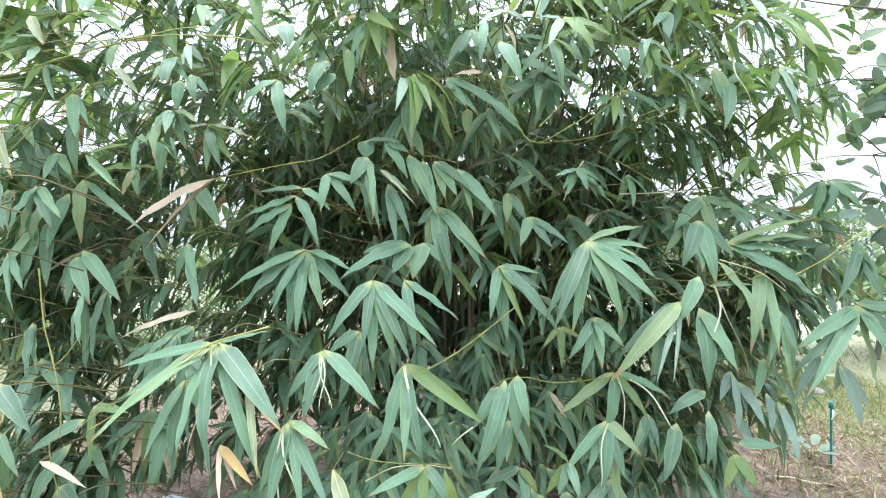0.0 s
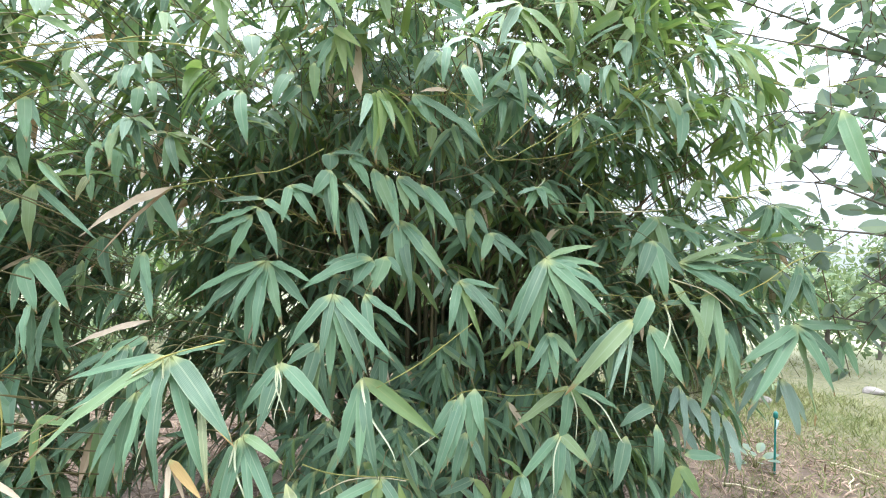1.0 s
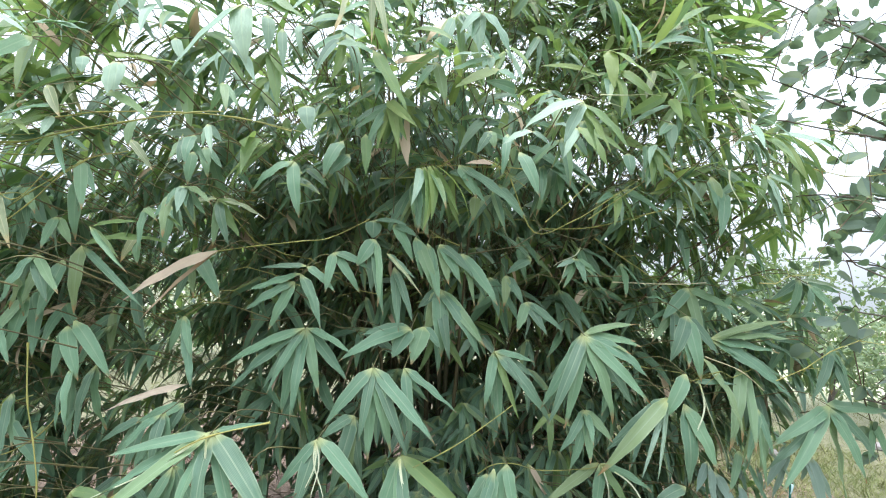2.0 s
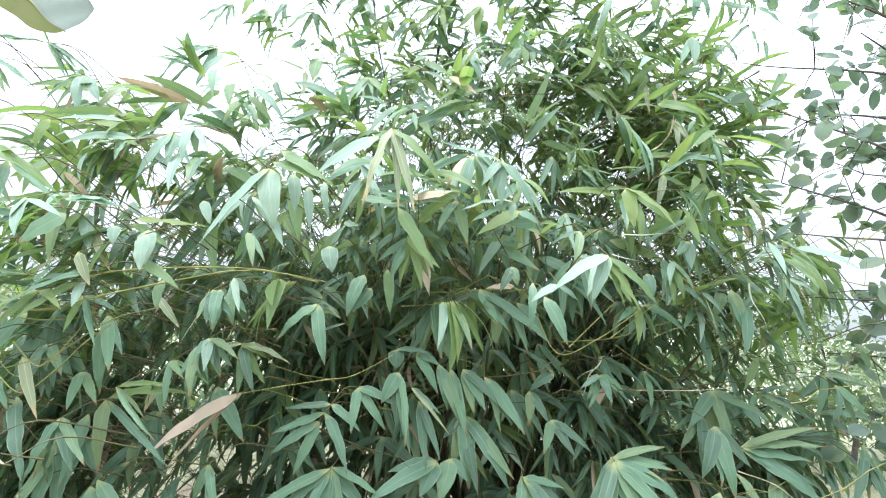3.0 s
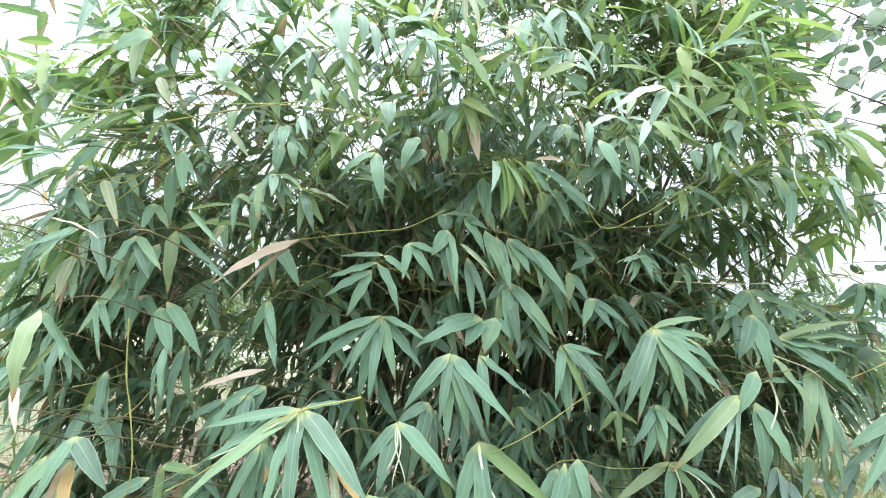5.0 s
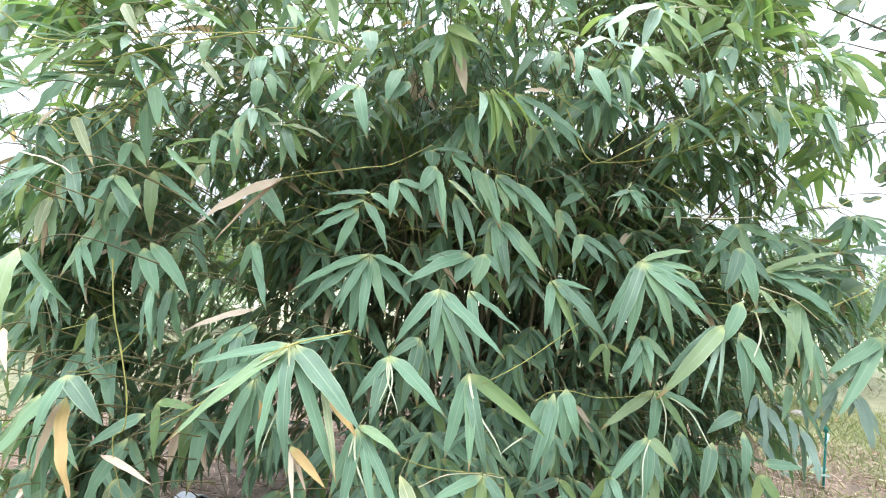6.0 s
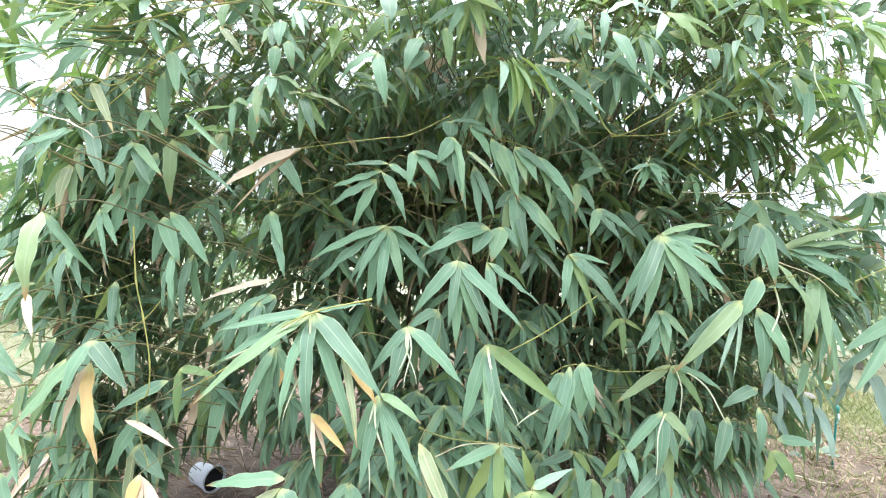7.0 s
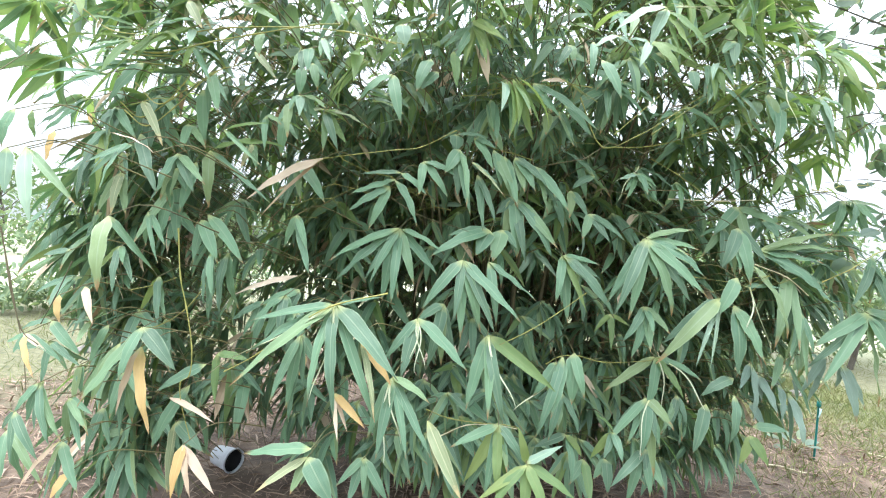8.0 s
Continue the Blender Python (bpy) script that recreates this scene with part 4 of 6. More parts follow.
spray(-0.53, 1.87, 1.53, [(-80, -29, 0.30, 0.046), (-79, -44, 0.32, 0.046), (-47, -61, 0.25, 0.043), (-44, -78, 0.30, 0.056), (-1, -72, 0.31, 0.043), (54, -66, 0.24, 0.046), (81, -46, 0.24, 0.056), (79, -25, 0.21, 0.036)], False)
spray(-0.26, 1.77, 1.42, [(-79, -54, 0.24, 0.056), (-16, -73, 0.23, 0.039), (15, -81, 0.30, 0.050), (64, -70, 0.28, 0.048), (61, -59, 0.30, 0.044), (65, -40, 0.32, 0.056)], False)
spray(-0.15, 1.82, 1.42, [(82, -35, 0.23, 0.042), (39, -75, 0.25, 0.045)], False)
spray(-0.71, 1.55, 1.23, [(-80, -14, 0.27, 0.043), (-59, -39, 0.40, 0.049), (-87, -35, 0.46, 0.012, 'c'), (-62, -82, 0.31, 0.009, 'c'), (20, -68, 0.36, 0.047), (59, -60, 0.41, 0.044), (62, -38, 0.34, 0.072), (88, 13, 0.16, 0.024)], False)
spray(-0.84, 1.62, 1.10, [(-27, -59, 0.24, 0.037), (-13, -76, 0.25, 0.043), (-3, -79, 0.29, 0.044), (75, -55, 0.14, 0.040)], False)
spray(-0.61, 1.56, 1.11, [(73, -48, 0.18, 0.041, 'y'), (34, -59, 0.27, 0.026, 'v')], False)
spray(-0.42, 1.72, 1.18, [(-73, -54, 0.19, 0.042), (-28, -67, 0.22, 0.061), (-35, -82, 0.19, 0.008, 'c'), (39, -82, 0.19, 0.008, 'c'), (61, -77, 0.18, 0.008, 'c'), (69, -39, 0.27, 0.058)], False)
spray(-0.32, 1.85, 1.23, [(-77, -36, 0.13, 0.045), (-31, -68, 0.26, 0.056), (10, -81, 0.24, 0.045), (57, -75, 0.22, 0.038)], False)
spray(-0.14, 1.75, 1.13, [(-49, -72, 0.28, 0.059), (5, -67, 0.30, 0.043), (37, -69, 0.32, 0.048), (79, -67, 0.28, 0.013, 'c'), (78, -34, 0.32, 0.059, 'b')], False)
spray(0.23, 2.00, 1.02, [(-31, -66, 0.26, 0.060), (-48, -64, 0.35, 0.049)], False)
spray(0.28, 2.00, 1.04, [(-10, -76, 0.21, 0.082), (22, -63, 0.19, 0.049)], False)
spray(0.21, 2.02, 0.99, [(-83, -52, 0.27, 0.011, 'c'), (-60, -49, 0.18, 0.055)], False)
spray(-0.49, 1.58, 0.98, [(-54, -68, 0.21, 0.043), (-16, -68, 0.26, 0.043), (-29, -85, 0.27, 0.009, 'c'), (63, -78, 0.21, 0.010, 'c'), (60, -53, 0.29, 0.039), (71, -26, 0.16, 0.036)], False)
spray(-0.35, 1.60, 0.83, [(50, -52, 0.27, 0.053, 'v'), (50, -69, 0.19, 0.026, 'v')], False)
spray(-0.07, 1.75, 0.78, [(-72, -21, 0.20, 0.043), (-72, -59, 0.24, 0.053, 'b'), (-28, -70, 0.25, 0.043), (1, -64, 0.26, 0.043, 'b'), (51, -73, 0.21, 0.038, 'b'), (65, -49, 0.17, 0.043), (-71, -65, 0.31, 0.043)], False)
spray(0.04, 1.68, 0.66, [(-72, -31, 0.22, 0.041, 'b'), (-60, -43, 0.21, 0.046, 'b'), (-13, -68, 0.17, 0.055, 'b'), (38, -53, 0.19, 0.046, 'b'), (79, -29, 0.21, 0.046, 'b'), (84, 32, 0.15, 0.039, 'p'), (-75, 73, 0.14, 0.037, 'b')], False)
spray(0.65, 2.10, 0.82, [(-5, -69, 0.19, 0.046), (73, -39, 0.17, 0.057), (-57, -81, 0.24, 0.010, 'c'), (-66, -37, 0.21, 0.051)], False)
spray(0.67, 2.10, 0.60, [(-63, -36, 0.24, 0.051), (-10, -71, 0.17, 0.040), (48, -56, 0.18, 0.057), (-64, -70, 0.25, 0.051)], False)
spray(0.51, 2.15, 0.52, [(-4, -65, 0.14, 0.058), (-59, -49, 0.11, 0.042)], False)
spray(0.39, 2.10, 0.53, [(8, -57, 0.18, 0.051, 'b'), (-55, -47, 0.13, 0.046)], False)
spray(0.30, 2.10, 0.64, [(71, -50, 0.11, 0.040, 'b'), (-81, -22, 0.16, 0.046), (9, -66, 0.20, 0.046)], False)
spray(0.55, 1.96, 1.57, [(-77, -59, 0.32, 0.055), (-57, -61, 0.36, 0.053), (-51, -74, 0.35, 0.053), (64, -69, 0.33, 0.055), (79, -52, 0.31, 0.066), (65, -42, 0.33, 0.053), (83, -30, 0.29, 0.062), (86, -7, 0.23, 0.038), (86, 15, 0.21, 0.036), (25, -63, 0.19, 0.048)], False)
spray(0.58, 2.00, 1.27, [(-61, -73, 0.23, 0.046), (16, -73, 0.19, 0.052), (69, -44, 0.15, 0.049), (-57, -48, 0.20, 0.044)], False)
spray(0.48, 2.15, 1.21, [(-65, -42, 0.12, 0.029, 'b'), (-8, -64, 0.17, 0.035, 'b'), (81, -27, 0.10, 0.026, 'b')], False)
spray(0.21, 2.05, 1.47, [(70, -47, 0.33, 0.058), (84, -10, 0.16, 0.042), (39, -58, 0.27, 0.031, 'b'), (-22, -62, 0.23, 0.045), (30, -78, 0.29, 0.056)], False)
spray(1.03, 2.08, 1.43, [(-71, -59, 0.21, 0.072)], False)
spray(0.95, 2.06, 1.33, [(-77, -44, 0.42, 0.070), (-79, -38, 0.34, 0.067), (-55, -61, 0.34, 0.025, 'p'), (-36, -66, 0.32, 0.018, 'p')], False)
spray(1.09, 2.11, 1.39, [(-19, -85, 0.24, 0.011, 'c'), (80, -70, 0.32, 0.011, 'c'), (87, 1, 0.17, 0.030)], False)
spray(1.04, 2.10, 1.30, [(12, -83, 0.31, 0.086), (56, -61, 0.27, 0.071)], False)
spray(1.13, 2.15, 1.50, [(58, -63, 0.35, 0.058)], False)
spray(1.09, 2.20, 1.67, [(-58, -58, 0.23, 0.074), (-19, -64, 0.23, 0.062), (11, -69, 0.28, 0.069), (67, -49, 0.20, 0.054)], False)
spray(1.24, 2.25, 1.57, [(83, -7, 0.28, 0.071), (72, -33, 0.33, 0.076), (83, -34, 0.44, 0.098), (83, 4, 0.36, 0.046), (83, 18, 0.34, 0.044)], False)
spray(1.38, 2.25, 1.46, [(-11, -64, 0.36, 0.059), (-42, -59, 0.38, 0.061), (-9, -75, 0.27, 0.055)], False)
spray(0.69, 2.10, 1.03, [(-51, -75, 0.24, 0.062), (58, -52, 0.20, 0.039, 'b'), (85, -24, 0.23, 0.041), (64, -79, 0.24, 0.009, 'c'), (-83, -36, 0.28, 0.051)], False)
spray(0.74, 2.10, 1.01, [(83, -46, 0.24, 0.010, 'c')], False)
spray(0.64, 2.05, 0.85, [(-76, -46, 0.27, 0.044), (-27, -78, 0.24, 0.064), (74, -42, 0.15, 0.055), (-66, -78, 0.23, 0.009, 'c'), (42, -79, 0.33, 0.053)], False)
spray(1.06, 2.10, 0.96, [(-85, -30, 0.17, 0.059)], False)
spray(0.94, 2.10, 0.83, [(-57, -70, 0.22, 0.070)], False)
spray(1.07, 2.10, 0.88, [(-38, -78, 0.21, 0.056)], False)
spray(-0.54, 1.85, 1.76, [(-87, -7, 0.16, 0.032), (78, -37, 0.14, 0.036)], False)
spray(-0.56, 1.85, 1.73, [(-83, -23, 0.19, 0.036), (52, -55, 0.22, 0.050)], False)
spray(-0.58, 1.85, 1.70, [(-81, -36, 0.19, 0.040), (-72, -68, 0.19, 0.044)], False)
spray(-0.45, 1.88, 1.82, [(-6, -66, 0.16, 0.041), (81, -21, 0.15, 0.046), (77, -52, 0.18, 0.039)], False)
spray(-0.30, 1.88, 1.88, [(-60, -58, 0.12, 0.062), (13, -82, 0.19, 0.053), (36, -70, 0.28, 0.041), (19, -64, 0.26, 0.031)], False)
spray(-0.25, 1.86, 1.83, [(65, -43, 0.21, 0.016, 'v'), (72, -36, 0.14, 0.030)], False)
spray(-0.22, 1.88, 1.78, [(37, -75, 0.23, 0.041), (60, -63, 0.21, 0.035)], False)
spray(-0.32, 1.95, 1.96, [(18, -80, 0.07, 0.074), (83, -4, 0.14, 0.027)], False)
spray(-0.24, 1.95, 1.95, [(63, -56, 0.17, 0.053), (77, -23, 0.10, 0.043)], False)
spray(-0.15, 1.97, 1.91, [(45, -72, 0.17, 0.045), (66, -64, 0.26, 0.054)], False)
spray(-0.10, 1.99, 1.89, [(34, -64, 0.25, 0.048), (31, -62, 0.18, 0.039)], False)
spray(-0.05, 2.00, 1.89, [(35, -64, 0.17, 0.046), (56, -54, 0.18, 0.052), (68, -40, 0.19, 0.044)], False)
spray(0.04, 2.02, 1.86, [(63, -49, 0.25, 0.061), (72, -56, 0.20, 0.044), (44, -67, 0.22, 0.033)], False)
spray(-0.04, 2.00, 1.71, [(-75, -45, 0.11, 0.049), (-58, -76, 0.18, 0.068), (37, -81, 0.26, 0.074), (45, -73, 0.28, 0.049), (71, -54, 0.31, 0.060), (66, -45, 0.29, 0.054)], False)
spray(-0.09, 1.95, 1.56, [(-29, -62, 0.15, 0.080), (72, -46, 0.10, 0.043)], False)
spray(-0.14, 1.93, 1.55, [(-73, -26, 0.28, 0.065), (-48, -53, 0.13, 0.074), (-80, -10, 0.18, 0.053)], False)
spray(-0.16, 2.10, 2.05, [(63, -62, 0.14, 0.057), (-81, -33, 0.09, 0.046)], False)
spray(0.18, 2.10, 2.17, [(77, -48, 0.18, 0.057)], False)
spray(0.37, 2.20, 1.87, [(-81, -34, 0.13, 0.054), (-84, 31, 0.22, 0.033)], False)
spray(0.35, 2.15, 1.68, [(-40, -60, 0.14, 0.053), (55, -52, 0.16, 0.047), (76, -35, 0.19, 0.044)], False)
spray(0.26, 2.20, 1.79, [(-12, -71, 0.14, 0.048), (57, -53, 0.15, 0.045)], False)
spray(-1.27, 1.72, 1.77, [(40, -79, 0.22, 0.056), (74, -34, 0.33, 0.028), (84, 6, 0.28, 0.040, 'b')], False)
spray(-1.32, 1.72, 1.72, [(-4, -68, 0.21, 0.052)], False)
spray(-1.39, 1.72, 1.62, [(44, -61, 0.11, 0.040), (39, -69, 0.23, 0.052)], False)
spray(-1.14, 1.80, 1.82, [(-59, -70, 0.10, 0.037, 'v'), (44, -62, 0.11, 0.035)], False)
spray(-1.37, 1.65, 1.60, [(-8, -76, 0.19, 0.050), (-38, -61, 0.23, 0.041)], False)
spray(-1.47, 1.60, 1.79, [(53, -52, 0.26, 0.051, 'g')], False)
spray(-1.27, 1.70, 1.50, [(57, -54, 0.19, 0.054), (-19, -79, 0.16, 0.042)], False)
spray(-1.25, 1.70, 1.52, [(79, -47, 0.23, 0.051)], False)
spray(-1.00, 1.75, 1.93, [(10, -80, 0.16, 0.053), (59, -51, 0.12, 0.038)], False)
spray(-0.86, 1.83, 1.79, [(-70, -35, 0.32, 0.060, 'w'), (-77, -49, 0.33, 0.028, 'd')], False)
spray(-1.00, 1.95, 1.79, [(34, -64, 0.19, 0.040), (60, -46, 0.24, 0.064), (-18, -70, 0.22, 0.038)], False)
spray(-0.95, 1.75, 2.13, [(17, -76, 0.12, 0.050)], False)
spray(-0.91, 1.75, 2.15, [(47, -67, 0.12, 0.040), (80, -45, 0.10, 0.029)], False)
spray(-1.08, 1.60, 2.12, [(82, -47, 0.13, 0.028, 'v')], False)
spray(-1.04, 1.55, 2.17, [(18, -68, 0.10, 0.043)], False)
spray(-0.59, 1.72, 2.12, [(-69, -46, 0.17, 0.038), (42, -69, 0.21, 0.052)], False)
spray(-0.45, 1.85, 2.24, [(-37, -64, 0.17, 0.061), (-65, -59, 0.08, 0.045)], False)
spray(-0.42, 1.85, 2.19, [(-59, -52, 0.11, 0.056)], False)
spray(-0.36, 1.80, 2.26, [(22, -69, 0.17, 0.044, 'b')], False)
spray(-0.85, 1.75, 1.97, [(-84, -22, 0.11, 0.038, 'v'), (83, -26, 0.10, 0.029, 'b'), (84, -19, 0.18, 0.034, 'v'), (75, -51, 0.16, 0.038, 'b'), (54, -61, 0.18, 0.038), (13, -78, 0.17, 0.034)], False)
spray(-0.71, 1.45, 2.52, [(-65, -57, 0.29, 0.056, 'p'), (53, -75, 0.19, 0.076, 'p')], False)
spray(-0.77, 1.50, 2.44, [(61, -48, 0.22, 0.045, 'p')], False)
spray(-0.65, 1.50, 2.52, [(41, -73, 0.13, 0.045, 'p')], False)
spray(-0.60, 1.50, 2.48, [(36, -72, 0.14, 0.033, 'p')], False)
spray(-0.68, 1.45, 2.58, [(77, -32, 0.21, 0.048, 'b')], False)
spray(-0.70, 1.45, 2.54, [(78, -21, 0.17, 0.044, 'b')], False)
spray(-0.55, 1.50, 2.50, [(43, -71, 0.12, 0.026, 'p')], False)
spray(-0.34, 1.42, 2.66, [(-27, -66, 0.29, 0.028, 'v'), (28, -73, 0.27, 0.028, 'v'), (47, -67, 0.29, 0.031, 'v'), (70, -49, 0.26, 0.035, 'b')], False)
spray(-0.38, 1.45, 2.64, [(-84, -37, 0.22, 0.060, 'p')], False)
spray(-0.43, 1.50, 2.45, [(85, -7, 0.11, 0.037)], False)
spray(-0.31, 1.46, 2.42, [(73, -57, 0.22, 0.056, 'b')], False)
spray(-1.05, 1.45, 2.31, [(35, -65, 0.11, 0.060, 'p')], False)
spray(-0.92, 1.50, 2.42, [(68, -64, 0.08, 0.035, 'p')], False)
spray(-1.13, 1.50, 2.35, [(85, -4, 0.24, 0.035, 'b')], False)
spray(-1.15, 1.70, 2.71, [(-45, -64, 0.21, 0.042, 'p'), (28, -72, 0.15, 0.042, 'p'), (72, -54, 0.15, 0.030, 'p')], False)
spray(0.01, 1.50, 2.60, [(53, -58, 0.22, 0.051), (-88, 14, 0.20, 0.023, 'p'), (-66, -54, 0.11, 0.033, 'p'), (8, -79, 0.15, 0.043, 'p')], False)
spray(0.06, 1.55, 2.48, [(-85, -15, 0.17, 0.022, 'p'), (-75, -30, 0.16, 0.026), (-16, -74, 0.05, 0.030, 'p')], False)
spray(0.32, 1.39, 2.29, [(-72, -32, 0.22, 0.046, 'p'), (-58, -64, 0.15, 0.044, 'p'), (77, -16, 0.10, 0.009, 'c'), (54, -60, 0.17, 0.034, 'b'), (70, -46, 0.19, 0.034, 'b'), (41, -69, 0.15, 0.027, 'b')], False)
spray(0.18, 1.42, 2.20, [(-75, -32, 0.10, 0.031, 'p'), (75, -38, 0.07, 0.023)], False)
spray(0.46, 1.60, 2.56, [(71, -45, 0.23, 0.044, 'b'), (15, -74, 0.15, 0.053, 'b')], False)
spray(0.43, 1.60, 2.39, [(84, 1, 0.19, 0.009, 'c')], False)
spray(0.33, 1.70, 2.42, [(-33, -64, 0.14, 0.037), (-77, -27, 0.12, 0.030)], False)
spray(0.09, 1.60, 2.46, [(-73, -33, 0.17, 0.053, 'b'), (71, -35, 0.08, 0.039)], False)
spray(0.09, 1.70, 2.28, [(-67, -62, 0.10, 0.037), (37, -69, 0.07, 0.037)], False)
spray(-1.56, 1.40, 2.54, [(79, -47, 0.24, 0.046), (84, -28, 0.33, 0.042, 'b')], False)
spray(-1.57, 1.40, 2.59, [(-17, -75, 0.16, 0.046, 'p')], False)
spray(-1.39, 1.40, 2.33, [(-87, -1, 0.18, 0.031), (-84, -32, 0.15, 0.039), (85, 18, 0.11, 0.031, 'p')], False)
spray(-1.26, 1.40, 2.34, [(-65, -46, 0.13, 0.069)], False)
spray(-1.28, 1.40, 2.38, [(84, 2, 0.17, 0.028, 'p'), (87, -6, 0.18, 0.046)], False)
spray(-1.03, 1.40, 2.29, [(33, -68, 0.11, 0.055, 'p')], False)
spray(-1.15, 1.45, 2.32, [(40, -67, 0.06, 0.040, 'p')], False)
spray(-1.66, 1.50, 2.30, [(46, -58, 0.20, 0.041, 'b')], False)
spray(-1.61, 1.50, 2.24, [(-82, -30, 0.12, 0.028)], False)
spray(-1.07, 1.45, 2.22, [(74, -27, 0.17, 0.040, 'b')], False)
spray(-1.28, 1.50, 2.24, [(69, -54, 0.12, 0.037, 'v')], False)
spray(-1.35, 1.50, 1.11, [(73, -39, 0.19, 0.058), (-7, -59, 0.18, 0.041), (-41, -54, 0.28, 0.049)], False)
spray(-1.36, 1.52, 1.04, [(-44, -75, 0.22, 0.035, 'd'), (49, -65, 0.28, 0.040, 'y')], False)
spray(-1.19, 1.65, 0.96, [(-74, -32, 0.18, 0.050)], False)
spray(-1.14, 1.62, 1.01, [(85, -7, 0.12, 0.036, 'b'), (30, -77, 0.17, 0.036, 'b')], False)
spray(-1.26, 1.68, 0.87, [(-56, -64, 0.24, 0.051)], False)
spray(-1.28, 1.58, 0.85, [(78, -19, 0.19, 0.023, 'w')], False)
spray(-1.18, 1.50, 0.72, [(80, -49, 0.19, 0.035, 'w'), (2, -68, 0.16, 0.043, 'y'), (48, -63, 0.17, 0.025, 'd')], False)
spray(-0.73, 1.45, 0.76, [(-87, -8, 0.21, 0.049)], False)
spray(-0.74, 1.45, 0.73, [(69, -51, 0.16, 0.076), (-70, -33, 0.18, 0.032, 'v'), (-44, -62, 0.12, 0.040)], False)
spray(-1.31, 1.70, 0.72, [(12, -81, 0.25, 0.047, 'v'), (67, -30, 0.16, 0.056)], False)
spray(-0.69, 1.55, 0.92, [(67, -35, 0.16, 0.031, 'y'), (26, -56, 0.16, 0.019, 'd'), (70, -63, 0.14, 0.017, 'd')], False)
spray(-0.87, 1.80, 0.99, [(-16, -76, 0.08, 0.044, 'y')], False)
spray(0.48, 2.00, 0.70, [(-55, 36, 0.17, 0.037, 'b'), (-103, -56, 0.16, 0.046, 'b'), (-43, -51, 0.13, 0.046), (13, -48, 0.14, 0.046)])
spray(1.86, 2.32, 1.59, [(-60, -54, 0.27, 0.053), (98, -53, 0.24, 0.048), (-39, -69, 0.22, 0.042)])
spray(1.94, 2.60, 1.90, [(-56, -54, 0.25, 0.060), (99, -57, 0.22, 0.065), (-27, -69, 0.18, 0.012, 'c'), (57, -21, 0.18, 0.060), (-95, -49, 0.19, 0.060)])
spray(1.45, 1.60, 2.09, [(21, -73, 0.30, 0.066), (-108, -62, 0.14, 0.062), (52, -57, 0.18, 0.029)])
spray(0.59, 2.30, 1.90, [(54, -46, 0.20, 0.047), (-105, -59, 0.15, 0.009, 'c'), (55, -36, 0.13, 0.042), (58, -44, 0.24, 0.037)])
spray(-1.45, 1.40, 2.49, [(18, -71, 0.25, 0.042, 'p'), (97, -38, 0.21, 0.035), (-57, -21, 0.12, 0.029)])
spray(-1.24, 1.50, 2.18, [(-65, -31, 0.22, 0.045), (-96, -14, 0.20, 0.031)])
spray(-0.91, 1.62, 2.15, [(16, -53, 0.14, 0.048), (-104, -67, 0.22, 0.005, 'c'), (59, -40, 0.15, 0.033), (-6, -49, 0.14, 0.030)])
spray(-0.95, 1.66, 1.97, [(13, -63, 0.18, 0.046), (122, -75, 0.15, 0.030), (-29, -57, 0.13, 0.030)])
spray(-1.05, 1.68, 1.91, [(47, -22, 0.13, 0.027), (-106, -63, 0.16, 0.031), (22, -66, 0.16, 0.031), (62, -18, 0.20, 0.023, 'b')])
spray(-1.38, 1.70, 1.69, [(9, -60, 0.16, 0.039), (-99, -54, 0.21, 0.039), (48, -45, 0.13, 0.039)])
spray(-1.47, 1.60, 1.91, [(59, -49, 0.23, 0.040, 'v'), (-123, -74, 0.13, 0.044)])
spray(-1.24, 1.30, 1.68, [(-46, 17, 0.12, 0.026, 'w')])
spray(-0.93, 1.85, 1.30, [(-71, -20, 0.26, 0.036, 'w')])
spray(-1.36, 1.30, 1.48, [(26, -68, 0.24, 0.060), (99, -49, 0.21, 0.030)])
spray(-1.20, 1.65, 1.38, [(34, -60, 0.20, 0.034), (-169, -86, 0.28, 0.034), (10, -73, 0.21, 0.030)])
spray(1.20, 2.40, 1.80, [(-65, -42, 0.25, 0.077), (-134, -85, 0.35, 0.082), (27, -78, 0.33, 0.071), (64, -24, 0.22, 0.049)])
spray(1.49, 2.50, 1.78, [(67, -27, 0.23, 0.040), (96, 14, 0.18, 0.034), (78, -26, 0.32, 0.046), (-56, -36, 0.20, 0.040)])
spray(1.79, 2.50, 1.70, [(73, -7, 0.27, 0.052), (95, -31, 0.27, 0.052), (-74, -22, 0.23, 0.046)])
spray(1.73, 2.30, 1.86, [(-51, -52, 0.21, 0.058), (103, -66, 0.22, 0.063), (59, -49, 0.18, 0.053)])
spray(0.61, 2.30, 1.95, [(-59, -37, 0.19, 0.009, 'c'), (99, -46, 0.19, 0.053), (44, -65, 0.20, 0.047), (63, -34, 0.24, 0.042)])
spray(0.82, 2.30, 1.89, [(-3, -64, 0.18, 0.053), (-114, -69, 0.14, 0.047), (52, -49, 0.15, 0.042)])
spray(0.20, 2.30, 1.78, [(29, -64, 0.21, 0.053), (101, -55, 0.19, 0.053), (-42, -59, 0.16, 0.047), (58, -51, 0.27, 0.047)])
spray(0.34, 2.40, 1.99, [(50, -50, 0.19, 0.049), (96, -44, 0.27, 0.049), (37, -72, 0.24, 0.049)])
spray(-0.94, 1.80, 1.55, [(48, -63, 0.27, 0.045), (-112, -69, 0.15, 0.041), (48, -58, 0.17, 0.037)])
